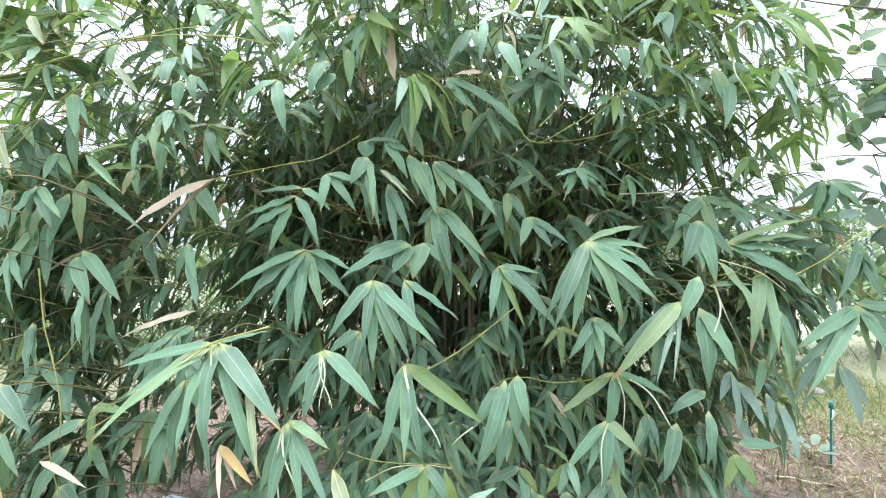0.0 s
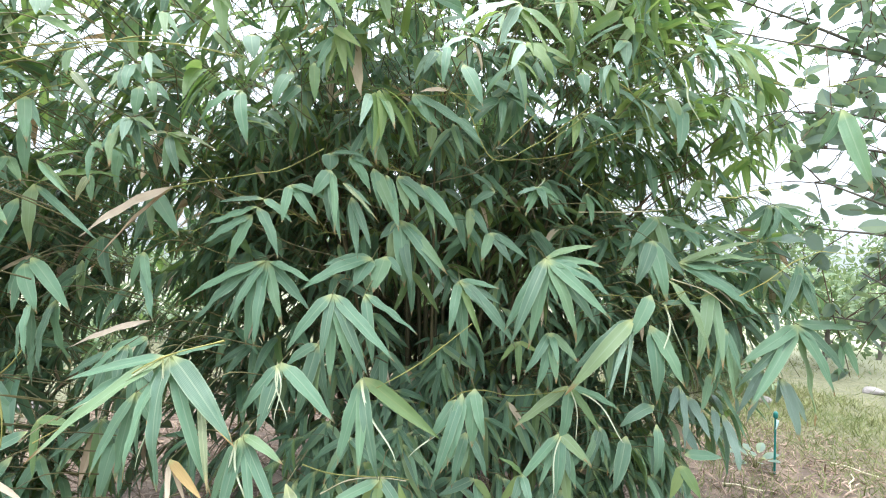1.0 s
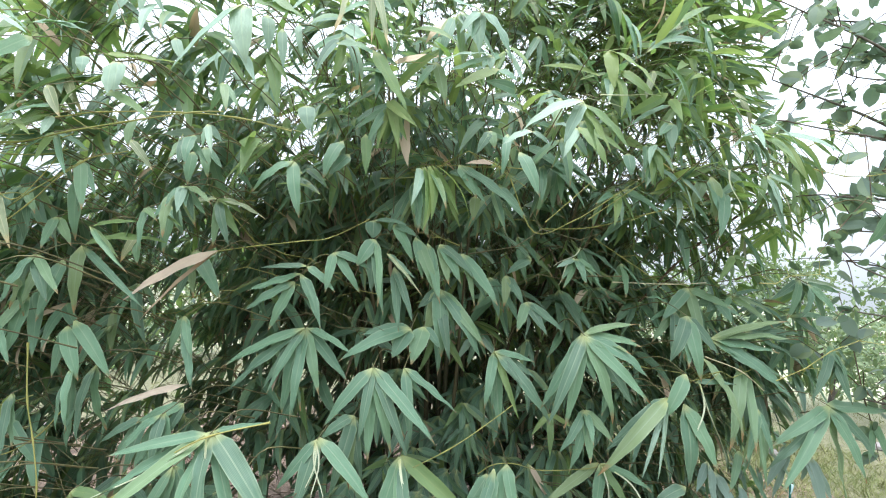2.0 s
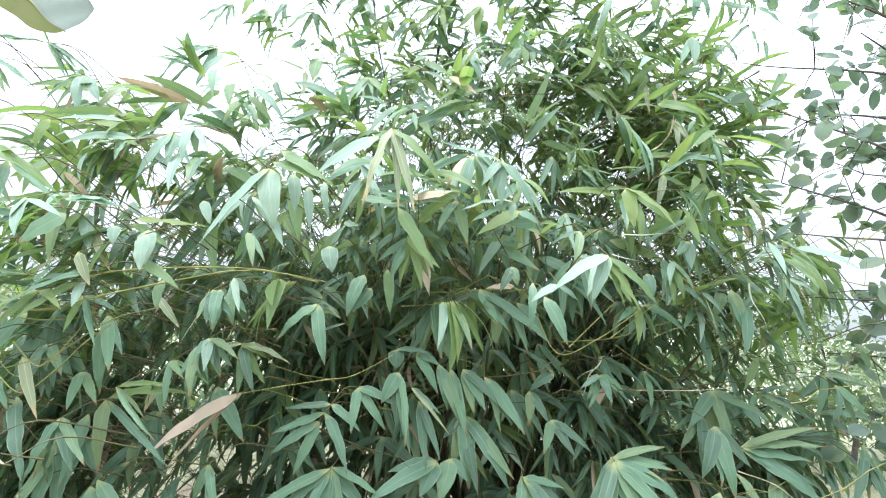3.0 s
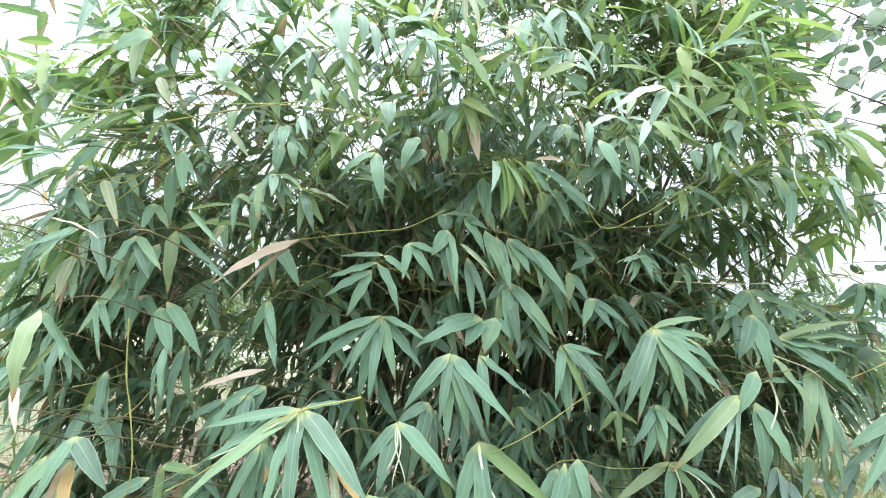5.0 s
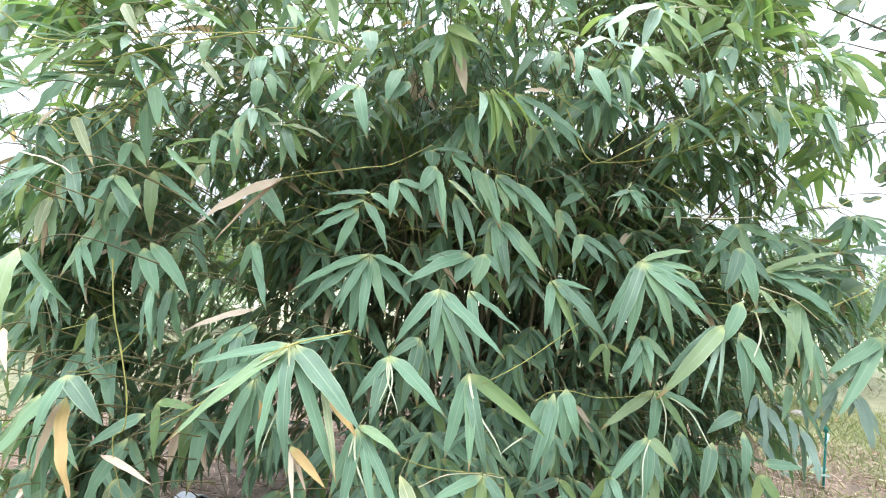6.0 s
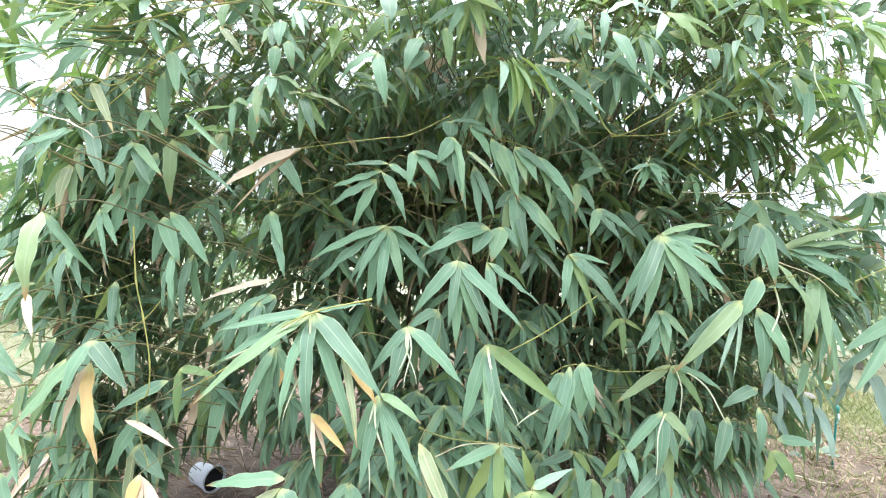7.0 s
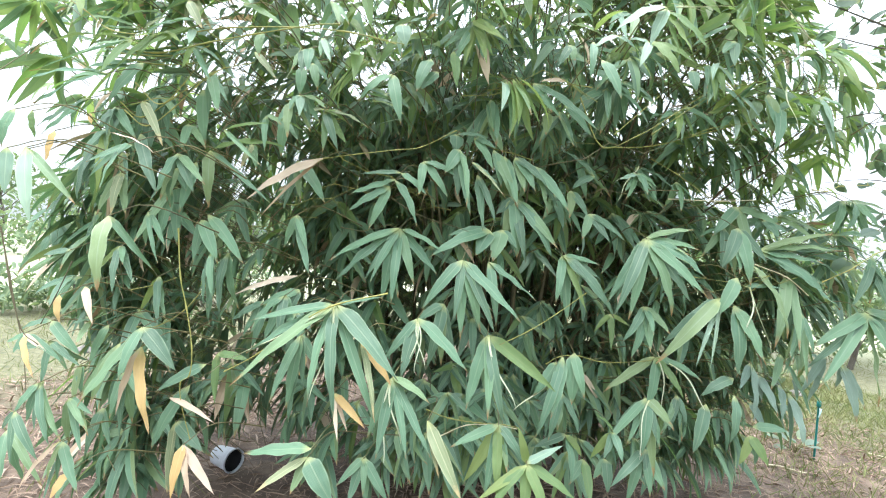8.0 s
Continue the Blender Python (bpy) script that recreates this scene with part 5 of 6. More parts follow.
spray(-1.82, 1.70, 0.99, [(-42, -11, 0.11, 0.039), (98, -25, 0.16, 0.047), (23, -68, 0.17, 0.031), (65, -18, 0.22, 0.031)])
spray(-1.99, 1.75, 0.62, [(36, -59, 0.19, 0.044), (107, -72, 0.22, 0.044), (73, -42, 0.28, 0.036)])
spray(-0.83, 1.65, 2.35, [(36, -52, 0.16, 0.034), (-115, -63, 0.11, 0.030), (56, -46, 0.15, 0.026)])
spray(-0.44, 2.20, 2.59, [(-33, -34, 0.12, 0.035, 'y')])
spray(-0.07, 2.30, 2.46, [(42, -17, 0.11, 0.026, 'd')])
spray(-0.38, 2.10, 2.54, [(-34, -40, 0.13, 0.034, 'y')])
spray(0.81, 2.00, 2.29, [(-37, -49, 0.15, 0.037, 'p'), (108, -45, 0.09, 0.046), (63, -42, 0.18, 0.037)])
spray(-1.25, 1.60, 2.64, [(-47, -33, 0.14, 0.022, 'b'), (123, -18, 0.04, 0.029, 'b'), (7, -57, 0.11, 0.022)])
spray(-0.54, 2.20, 3.22, [(-48, -58, 0.23, 0.040), (156, -83, 0.17, 0.045), (63, -47, 0.19, 0.040), (-23, -57, 0.18, 0.035, 'p')])
spray(-0.09, 2.30, 3.28, [(-43, -63, 0.24, 0.047), (119, -79, 0.23, 0.053, 'p'), (61, -35, 0.15, 0.037)])
spray(-0.21, 2.40, 3.75, [(-56, -51, 0.23, 0.049, 'b'), (97, -4, 0.16, 0.044, 'b'), (29, -72, 0.22, 0.044, 'b'), (-64, -35, 0.25, 0.038, 'b')])
spray(-0.95, 2.60, 3.92, [(63, -39, 0.22, 0.027), (-101, -34, 0.12, 0.024), (61, -56, 0.22, 0.024), (67, -13, 0.24, 0.024)])
spray(0.22, 2.50, 3.92, [(-58, -58, 0.28, 0.029), (99, -46, 0.18, 0.029), (72, -24, 0.21, 0.026), (-63, -36, 0.25, 0.026)])
spray(0.55, 2.50, 3.98, [(-63, -50, 0.28, 0.029), (101, -54, 0.18, 0.029), (71, -30, 0.21, 0.026)])
spray(1.04, 2.50, 3.90, [(-46, -64, 0.26, 0.034), (101, -50, 0.17, 0.034), (-70, -42, 0.24, 0.029), (42, -25, 0.13, 0.029)])
spray(1.61, 2.60, 3.88, [(-69, -44, 0.30, 0.027), (98, -20, 0.16, 0.027), (-60, 29, 0.14, 0.024), (-1, -72, 0.29, 0.024)])
spray(-1.35, 1.35, 1.71, [(-15, -62, 0.18, 0.040), (-99, -34, 0.16, 0.031), (-2, -37, 0.07, 0.025), (-37, -34, 0.14, 0.022)])
spray(-1.42, 1.60, 1.51, [(50, -56, 0.22, 0.022), (-146, -79, 0.13, 0.033), (59, -45, 0.17, 0.029)])
spray(-1.16, 1.70, 1.38, [(14, -71, 0.25, 0.043), (114, -77, 0.22, 0.039), (-33, -71, 0.22, 0.039)])
spray(-1.51, 1.60, 1.38, [(25, -62, 0.19, 0.033), (-100, -49, 0.18, 0.029, 'b'), (56, -51, 0.17, 0.029), (35, -30, 0.13, 0.026)])
spray(-1.42, 1.70, 1.27, [(35, -61, 0.20, 0.035), (-104, -62, 0.17, 0.031, 'b'), (49, -60, 0.18, 0.031)])
spray(-1.56, 1.55, 1.11, [(9, -40, 0.11, 0.035), (136, -78, 0.13, 0.043), (58, 20, 0.12, 0.025), (-5, -1, 0.09, 0.032)])
spray(-1.58, 1.50, 0.85, [(57, -27, 0.16, 0.031), (-164, -83, 0.16, 0.038), (65, -14, 0.14, 0.027), (51, -46, 0.21, 0.034)])
spray(-1.59, 1.55, 1.23, [(49, -44, 0.17, 0.032, 'd'), (-121, -73, 0.13, 0.025)])
spray(-1.49, 1.65, 0.91, [(6, -62, 0.17, 0.042), (126, -80, 0.20, 0.045), (29, -73, 0.24, 0.038), (59, -31, 0.21, 0.038)])
spray(0.88, 2.25, 0.82, [(-41, -55, 0.19, 0.046), (111, -77, 0.24, 0.046), (25, -63, 0.15, 0.041), (-51, -51, 0.23, 0.039)])
spray(1.43, 2.20, 1.28, [(-51, -59, 0.25, 0.045), (-110, -80, 0.32, 0.033), (32, -69, 0.20, 0.038), (-2, -75, 0.34, 0.028)])
spray(-1.30, 1.30, 2.36, [(34, -51, 0.15, 0.051, 'p'), (103, -26, 0.10, 0.045, 'p'), (13, -44, 0.09, 0.039, 'p')])
spray(-0.98, 1.50, 2.66, [(14, -61, 0.17, 0.038, 'p'), (154, -76, 0.09, 0.034, 'p'), (-39, -62, 0.16, 0.031, 'p'), (47, -38, 0.17, 0.027, 'p')])
spray(-1.47, 1.40, 2.50, [(66, -2, 0.19, 0.026, 'b'), (100, -2, 0.12, 0.022, 'b')])
spray(-1.26, 1.50, 2.15, [(-55, -41, 0.19, 0.045, 'b'), (-98, -31, 0.16, 0.034, 'b'), (19, -51, 0.10, 0.034, 'p')])
spray(-0.88, 1.60, 2.15, [(14, -55, 0.14, 0.048), (149, -36, 0.03, 0.033, 'p')])
spray(-0.84, 1.60, 2.19, [(37, -50, 0.15, 0.029, 'p'), (115, -47, 0.07, 0.033, 'p'), (14, -56, 0.11, 0.026)])
spray(-0.92, 1.65, 1.99, [(19, -50, 0.13, 0.042, 'p'), (115, -70, 0.14, 0.042), (64, -25, 0.15, 0.034), (-8, -43, 0.12, 0.034)])
spray(0.40, 1.70, 2.32, [(47, -54, 0.20, 0.051, 'b'), (103, -50, 0.13, 0.039, 'b'), (68, -30, 0.19, 0.035, 'b'), (-38, -51, 0.18, 0.043, 'p'), (-96, 5, 0.10, 0.027, 'p')])
spray(1.44, 2.20, 2.34, [(14, -67, 0.21, 0.045, 'p'), (96, -25, 0.20, 0.050, 'p'), (-56, -59, 0.21, 0.040, 'b'), (25, -71, 0.31, 0.040, 'p')])
spray(1.36, 2.30, 1.97, [(-58, -45, 0.21, 0.042, 'b'), (105, -52, 0.13, 0.037, 'b'), (45, -21, 0.09, 0.032, 'b'), (-42, -55, 0.21, 0.037, 'b')])
spray(0.54, 2.10, 1.88, [(13, -52, 0.13, 0.048), (100, -29, 0.13, 0.043), (-47, -56, 0.16, 0.038), (-49, -19, 0.15, 0.034, 'p')])
spray(-1.50, 1.60, 2.17, [(-64, -1, 0.18, 0.022), (-96, -9, 0.19, 0.022), (-72, -24, 0.21, 0.020), (-49, 15, 0.14, 0.022), (97, 38, 0.10, 0.018, 'v')])
spray(-1.46, 1.50, 2.09, [(-31, -58, 0.17, 0.048, 'b'), (-93, -10, 0.37, 0.019), (-78, -27, 0.32, 0.021), (-57, -33, 0.20, 0.024)])
spray(-1.54, 1.50, 1.97, [(-69, -17, 0.23, 0.031), (-95, -21, 0.25, 0.024, 'b'), (-75, -7, 0.23, 0.021), (-36, -23, 0.12, 0.034)])
spray(-1.59, 1.60, 1.80, [(-16, -56, 0.15, 0.048), (-99, -61, 0.27, 0.048), (35, -64, 0.17, 0.037), (20, -68, 0.26, 0.040, 'b')])
spray(-1.38, 1.70, 2.35, [(58, -45, 0.22, 0.043, 'v'), (102, -17, 0.10, 0.027, 'b'), (14, -65, 0.15, 0.035, 'v'), (-24, -41, 0.13, 0.027)])
spray(-1.28, 1.55, 2.11, [(7, -56, 0.14, 0.025, 'b'), (102, -25, 0.11, 0.028), (-45, -50, 0.13, 0.028), (51, -46, 0.21, 0.028)])
spray(-1.61, 1.90, 2.04, [(39, -61, 0.21, 0.048), (105, -61, 0.16, 0.043), (-2, -67, 0.15, 0.039), (61, -30, 0.22, 0.039)])
spray(0.69, 2.20, 2.95, [(31, -42, 0.12, 0.045, 'v'), (-116, -67, 0.12, 0.035, 'b'), (62, -47, 0.19, 0.035, 'b')])
spray(0.98, 2.30, 3.13, [(36, -60, 0.20, 0.037, 'v'), (-115, -72, 0.15, 0.037, 'b'), (34, -48, 0.11, 0.032, 'b'), (-9, -67, 0.23, 0.037, 'v')])
spray(1.16, 2.30, 3.05, [(39, -44, 0.14, 0.037, 'v'), (-115, -67, 0.12, 0.037, 'b'), (21, -69, 0.18, 0.037, 'v'), (43, -20, 0.13, 0.026, 'b')])
spray(0.93, 2.30, 2.84, [(-43, -61, 0.23, 0.047, 'v'), (106, -61, 0.15, 0.037, 'b'), (61, -37, 0.16, 0.037, 'b')])
spray(1.02, 2.20, 2.76, [(8, -66, 0.20, 0.030), (99, -37, 0.15, 0.030, 'b'), (-35, -68, 0.20, 0.035), (42, -32, 0.14, 0.030, 'b')])
spray(0.32, 2.40, 3.21, [(31, -63, 0.20, 0.038, 'v'), (-121, -72, 0.12, 0.033, 'b'), (60, -42, 0.16, 0.033, 'b')])
spray(0.67, 2.40, 3.27, [(-45, -60, 0.23, 0.038), (101, -45, 0.15, 0.038, 'b'), (26, -72, 0.22, 0.038)])
spray(0.88, 2.40, 3.38, [(-48, -60, 0.23, 0.038, 'b'), (101, -45, 0.15, 0.038, 'b'), (8, -74, 0.22, 0.038, 'v')])
spray(0.33, 1.90, 2.53, [(13, -65, 0.19, 0.035, 'p'), (99, -23, 0.14, 0.030), (-42, -59, 0.16, 0.030)])
spray(0.30, 2.00, 2.80, [(-45, -58, 0.21, 0.037), (108, -68, 0.17, 0.032), (-15, -74, 0.23, 0.032)])
spray(1.13, 2.40, 1.69, [(-29, -67, 0.24, 0.071), (102, -71, 0.30, 0.060), (-65, -49, 0.22, 0.055), (-64, 14, 0.21, 0.044)])
spray(1.34, 2.40, 1.74, [(23, -46, 0.13, 0.066), (-101, -12, 0.11, 0.060), (59, -28, 0.13, 0.049), (-48, 19, 0.14, 0.044)])
spray(1.84, 2.50, 1.89, [(-57, -55, 0.25, 0.057), (97, -49, 0.23, 0.074), (-73, -31, 0.23, 0.052), (64, -13, 0.21, 0.057), (97, -70, 0.25, 0.057), (-27, -84, 0.21, 0.057)])
spray(1.56, 2.50, 1.60, [(71, 4, 0.25, 0.052), (93, -10, 0.40, 0.052), (73, 13, 0.21, 0.040), (72, -28, 0.33, 0.052)])
spray(1.84, 2.30, 1.56, [(-62, -53, 0.29, 0.058), (123, -80, 0.22, 0.058), (39, -64, 0.18, 0.053), (27, -67, 0.26, 0.053)])
spray(1.78, 2.60, 2.33, [(-25, -73, 0.30, 0.036, 'b'), (100, -72, 0.38, 0.036, 'b'), (-53, -63, 0.22, 0.036, 'v'), (49, -63, 0.30, 0.030, 'b')])
spray(1.59, 2.60, 2.12, [(-46, -55, 0.20, 0.024, 'b'), (122, -80, 0.21, 0.036, 'v'), (39, -60, 0.16, 0.030, 'b'), (43, -62, 0.26, 0.030)])
spray(1.96, 2.60, 2.39, [(32, -66, 0.23, 0.036, 'b'), (102, -71, 0.29, 0.036), (65, -51, 0.22, 0.030), (-49, -56, 0.25, 0.036, 'b')])
spray(1.11, 2.00, 2.21, [(-36, -66, 0.24, 0.069), (-115, -67, 0.12, 0.037)])
spray(1.72, 2.60, 1.75, [(-61, -36, 0.21, 0.048), (107, -65, 0.17, 0.048), (52, -35, 0.12, 0.042, 'b'), (-66, -15, 0.23, 0.042)])
spray(-1.38, 1.50, 2.12, [(-43, -37, 0.14, 0.045, 'b'), (-104, -49, 0.13, 0.045, 'b'), (-61, -53, 0.20, 0.041, 'b'), (56, -20, 0.17, 0.031, 'b')])
spray(-1.57, 1.60, 1.88, [(25, -54, 0.15, 0.048), (137, -81, 0.17, 0.044), (64, -42, 0.18, 0.040), (4, -45, 0.13, 0.040)])
spray(-1.33, 1.60, 1.73, [(-13, -63, 0.18, 0.051), (-132, -81, 0.20, 0.051), (58, -52, 0.18, 0.048), (59, -34, 0.21, 0.037)])
spray(-1.26, 1.65, 2.05, [(45, -57, 0.21, 0.049), (-169, -83, 0.17, 0.038), (58, -47, 0.17, 0.034)])
spray(-1.44, 1.65, 1.95, [(18, -58, 0.16, 0.045), (137, -81, 0.18, 0.045), (59, -40, 0.15, 0.042), (-5, -48, 0.13, 0.042)])
spray(-1.35, 1.70, 1.86, [(16, -54, 0.14, 0.043), (148, -81, 0.15, 0.039), (58, -40, 0.15, 0.039)])
spray(-1.17, 1.60, 1.83, [(66, -35, 0.24, 0.022), (102, -48, 0.14, 0.018), (72, 7, 0.19, 0.026, 'b')])
spray(0.26, 2.10, 0.83, [(-38, -62, 0.22, 0.053), (138, -84, 0.25, 0.048), (54, -59, 0.20, 0.043), (-51, -44, 0.20, 0.043)])
spray(-0.59, 1.75, 0.61, [(-26, -59, 0.17, 0.052), (117, -79, 0.22, 0.052), (62, -48, 0.19, 0.048), (-44, -32, 0.15, 0.040)])
stem('yellow', 0.0035, [(-1.56, 1.52, 2.07), (-1.38, 1.52, 2.06), (-1.21, 1.52, 2.11), (-1.06, 1.52, 2.15), (-0.85, 1.52, 2.2), (-0.76, 1.52, 2.21)])
stem('yellow', 0.0022, [(-1.47, 1.55, 1.96), (-1.38, 1.55, 1.89), (-1.3, 1.55, 1.97), (-1.24, 1.55, 2.07)])
stem('yellow', 0.003, [(-1.29, 1.57, 1.46), (-1.27, 1.57, 1.29), (-1.24, 1.57, 1.18), (-1.21, 1.57, 1.04), (-1.21, 1.57, 0.94), (-1.24, 1.57, 0.91), (-1.23, 1.57, 0.83), (-1.19, 1.57, 0.71)])
stem('yellow', 0.0025, [(-1.52, 1.7, 1.21), (-1.42, 1.7, 1.24), (-1.35, 1.7, 1.27)])
stem('yellow', 0.0025, [(-1.23, 1.7, 1.26), (-1.31, 1.7, 1.15), (-1.41, 1.7, 1.08), (-1.49, 1.7, 1.07)])
stem('yellow', 0.003, [(-0.52, 1.5, 1.29), (-0.69, 1.5, 1.24), (-0.81, 1.5, 1.17), (-0.95, 1.5, 1.05), (-1.06, 1.5, 0.98)])
stem('yellow', 0.003, [(-0.36, 1.85, 0.79), (-0.26, 1.85, 0.76), (-0.13, 1.85, 0.75), (-0.03, 1.85, 0.75), (0.03, 1.85, 0.74)])
stem('pale', 0.0025, [(-0.29, 1.84, 0.69), (-0.19, 1.84, 0.74), (-0.07, 1.84, 0.75), (0.02, 1.84, 0.74)])
stem('yellow', 0.003, [(0.18, 2.1, 0.96), (0.24, 2.1, 1.0), (0.33, 2.1, 1.01), (0.45, 2.1, 0.99), (0.64, 2.1, 1.01), (0.71, 2.1, 1.03)])
stem('pale', 0.003, [(1.15, 2.15, 1.5), (1.31, 2.15, 1.45), (1.42, 2.15, 1.37)])
stem('yellow', 0.0024, [(-0.86, 1.83, 1.79), (-0.72, 1.83, 1.82), (-0.56, 1.83, 1.85), (-0.46, 1.83, 1.87), (-0.32, 1.83, 1.95)])
stem('yellow', 0.003, [(-0.16, 2.15, 2.12), (-0.08, 2.15, 2.18), (0.02, 2.15, 2.22), (0.11, 2.15, 2.23)])
stem('dark', 0.006, [(-0.66, 2.5, 4.24), (-0.58, 2.5, 3.8), (-0.54, 2.5, 3.55), (-0.43, 2.5, 3.1), (-0.38, 2.5, 2.67)])
stem('dark', 0.009, [(-0.04, 2.7, 4.54), (-0.1, 2.7, 4.21), (-0.21, 2.7, 3.69), (-0.23, 2.7, 3.21), (-0.22, 2.7, 2.66)])
stem('dark', 0.005, [(1.55, 2.6, 4.0), (1.21, 2.6, 3.49), (0.83, 2.6, 3.23), (0.56, 2.6, 2.97)])
stem('dark', 0.005, [(1.65, 2.6, 3.59), (1.34, 2.6, 3.39), (1.03, 2.6, 3.2), (0.72, 2.6, 2.98)])
stem('dark', 0.005, [(0.78, 2.6, 3.76), (0.96, 2.6, 3.96), (1.21, 2.6, 4.17)])
stem('yellow', 0.003, [(0.22, 2.0, 2.18), (0.33, 2.0, 1.97), (0.49, 2.0, 2.03), (0.62, 2.0, 2.12), (0.79, 2.0, 2.25)])
stem('yellow', 0.003, [(0.4, 2.2, 2.01), (0.65, 2.2, 2.04), (0.95, 2.2, 2.14), (1.32, 2.2, 2.24)])
stem('brown', 0.008, [(1.06, 2.7, 1.68), (1.26, 2.7, 1.91), (1.41, 2.7, 2.06), (1.62, 2.7, 2.23), (1.82, 2.7, 2.4)])
stem('pale', 0.003, [(0.78, 2.3, 1.8), (1.05, 2.3, 1.81), (1.23, 2.3, 1.83)])
stem('yellow', 0.003, [(-1.32, 1.6, 2.17), (-1.18, 1.6, 2.2), (-0.95, 1.6, 2.22), (-0.75, 1.6, 2.22), (-0.57, 1.6, 2.19)])
stem('yellow', 0.003, [(-1.97, 1.5, 2.33), (-1.8, 1.5, 2.27), (-1.63, 1.5, 2.18), (-1.54, 1.5, 2.12), (-1.41, 1.5, 2.11)])
stem('dark', 0.0025, [(-2.09, 1.7, 1.54), (-2.03, 1.7, 1.39), (-1.98, 1.7, 1.18), (-1.92, 1.7, 0.98), (-1.89, 1.7, 0.76), (-1.94, 1.7, 0.63)])
stem('yellow', 0.003, [(0.76, 2.0, 2.35), (0.87, 2.0, 2.29), (0.98, 2.0, 2.2)])
stem('dark', 0.0025, [(-1.5, 2.6, 3.99), (-1.21, 2.6, 3.85), (-0.81, 2.6, 3.8), (-0.6, 2.6, 3.77), (-0.39, 2.6, 3.44)])
stem('dark', 0.0025, [(-0.82, 2.55, 4.12), (-0.79, 2.55, 3.82), (-0.7, 2.55, 3.54), (-0.57, 2.55, 3.2)])
stem('yellow', 0.0025, [(-0.14, 1.75, 1.07), (0.02, 1.75, 1.16), (0.13, 1.75, 1.24), (0.24, 1.75, 1.33)])


# ---- the broad-leaved tree beside the clump ----
def broad_tree(rng):
    tree = tagged(new("broadleaf_tree"), "small tree with dark round leaves and thin grey branches", "tree")
    foot = np.array((2.75, 2.25, 0.0))
    tree.location = foot.tolist()
    trunk = smooth_line([foot + (0, 0, -0.05), foot + (0.05, 0.0, 1.0), foot + (-0.05, 0.05, 2.2), foot + (-0.1, 0, 3.4), foot + (0.0, 0, 4.6)], 6)

    def add(name, me, label="", kind=""):
        ob = new(name, me)
        ob.parent = tree
        ob.matrix_parent_inverse = Matrix.Translation(-tree.location)
        return tagged(ob, label=label, kind=kind)

    v, f = tube(trunk, np.linspace(0.055, 0.02, len(trunk)), 9)
    add("trunk", mesh_of("trunk", v, f, M_BARK))
    base, along, face = [], [], []
    ends = [(1.88, 2.0, 1.55), (1.78, 2.1, 1.95), (1.95, 2.3, 1.35), (1.82, 2.2, 2.12), (1.85, 2.2, 1.75), (1.62, 2.1, 2.25), (1.40, 1.95, 2.50), (1.45, 2.2, 2.80), (1.35, 2.0, 3.05),
            (1.45, 2.3, 3.45), (1.6, 2.1, 3.75), (1.85, 2.5, 3.3), (1.9, 2.0, 2.6), (2.0, 2.4, 2.0), (1.8, 2.6, 4.1), 
            (1.75, 2.2, 3.0), (1.7, 2.3, 3.95), (1.9, 2.2, 3.6), (1.8, 2.0, 2.35), (2.1, 2.2, 1.5), (1.95, 2.3, 2.9)]
    for e in ends:
        e = np.array(e)
        root = trunk[int(np.argmin(abs(trunk[:, 2] - (e[2] - 0.35))))]
        line = smooth_line([root, (root + e) / 2 + (0, 0, 0.12) + rng.normal(0, 0.05, 3), e], 6)
        v, f = tube(line, np.linspace(0.012, 0.003, len(line)), 5)
        add("limb", mesh_of("limb", v, f, M_BARK))
        for q in range(9):
            o = line[int(rng.integers(5, len(line)))]
            tip = o + rng.normal(0, 0.16, 3) + (-0.04, 0, -0.02)
            v, f = tube(smooth_line([o, (o + tip) / 2 + (0, 0, 0.02), tip], 3), np.linspace(0.003, 0.0015, 7), 4)
            add("twig", mesh_of("twig", v, f, M_TWIG_B))
            for s in range(4):
                t = rng.uniform(0.2, 1.0)
                base.append(o + (tip - o) * t)
                along.append(rng.normal(0, 1, 3) + (-0.1, -0.1, -0.35))
                face.append(rng.normal(0, 0.6, 3) + (0, -0.5, 0.5))
    n = len(base)
    length = rng.uniform(0.05, 0.115, n)
    mats = leaf_axes(np.array(base), np.array(along), np.array(face), length, length * rng.uniform(0.55, 0.75, n))
    add("crown", joined_leaves("crown", mats, OVALS, M_BROAD, rng), kind="stuff")


broad_tree(np.random.default_rng(21))


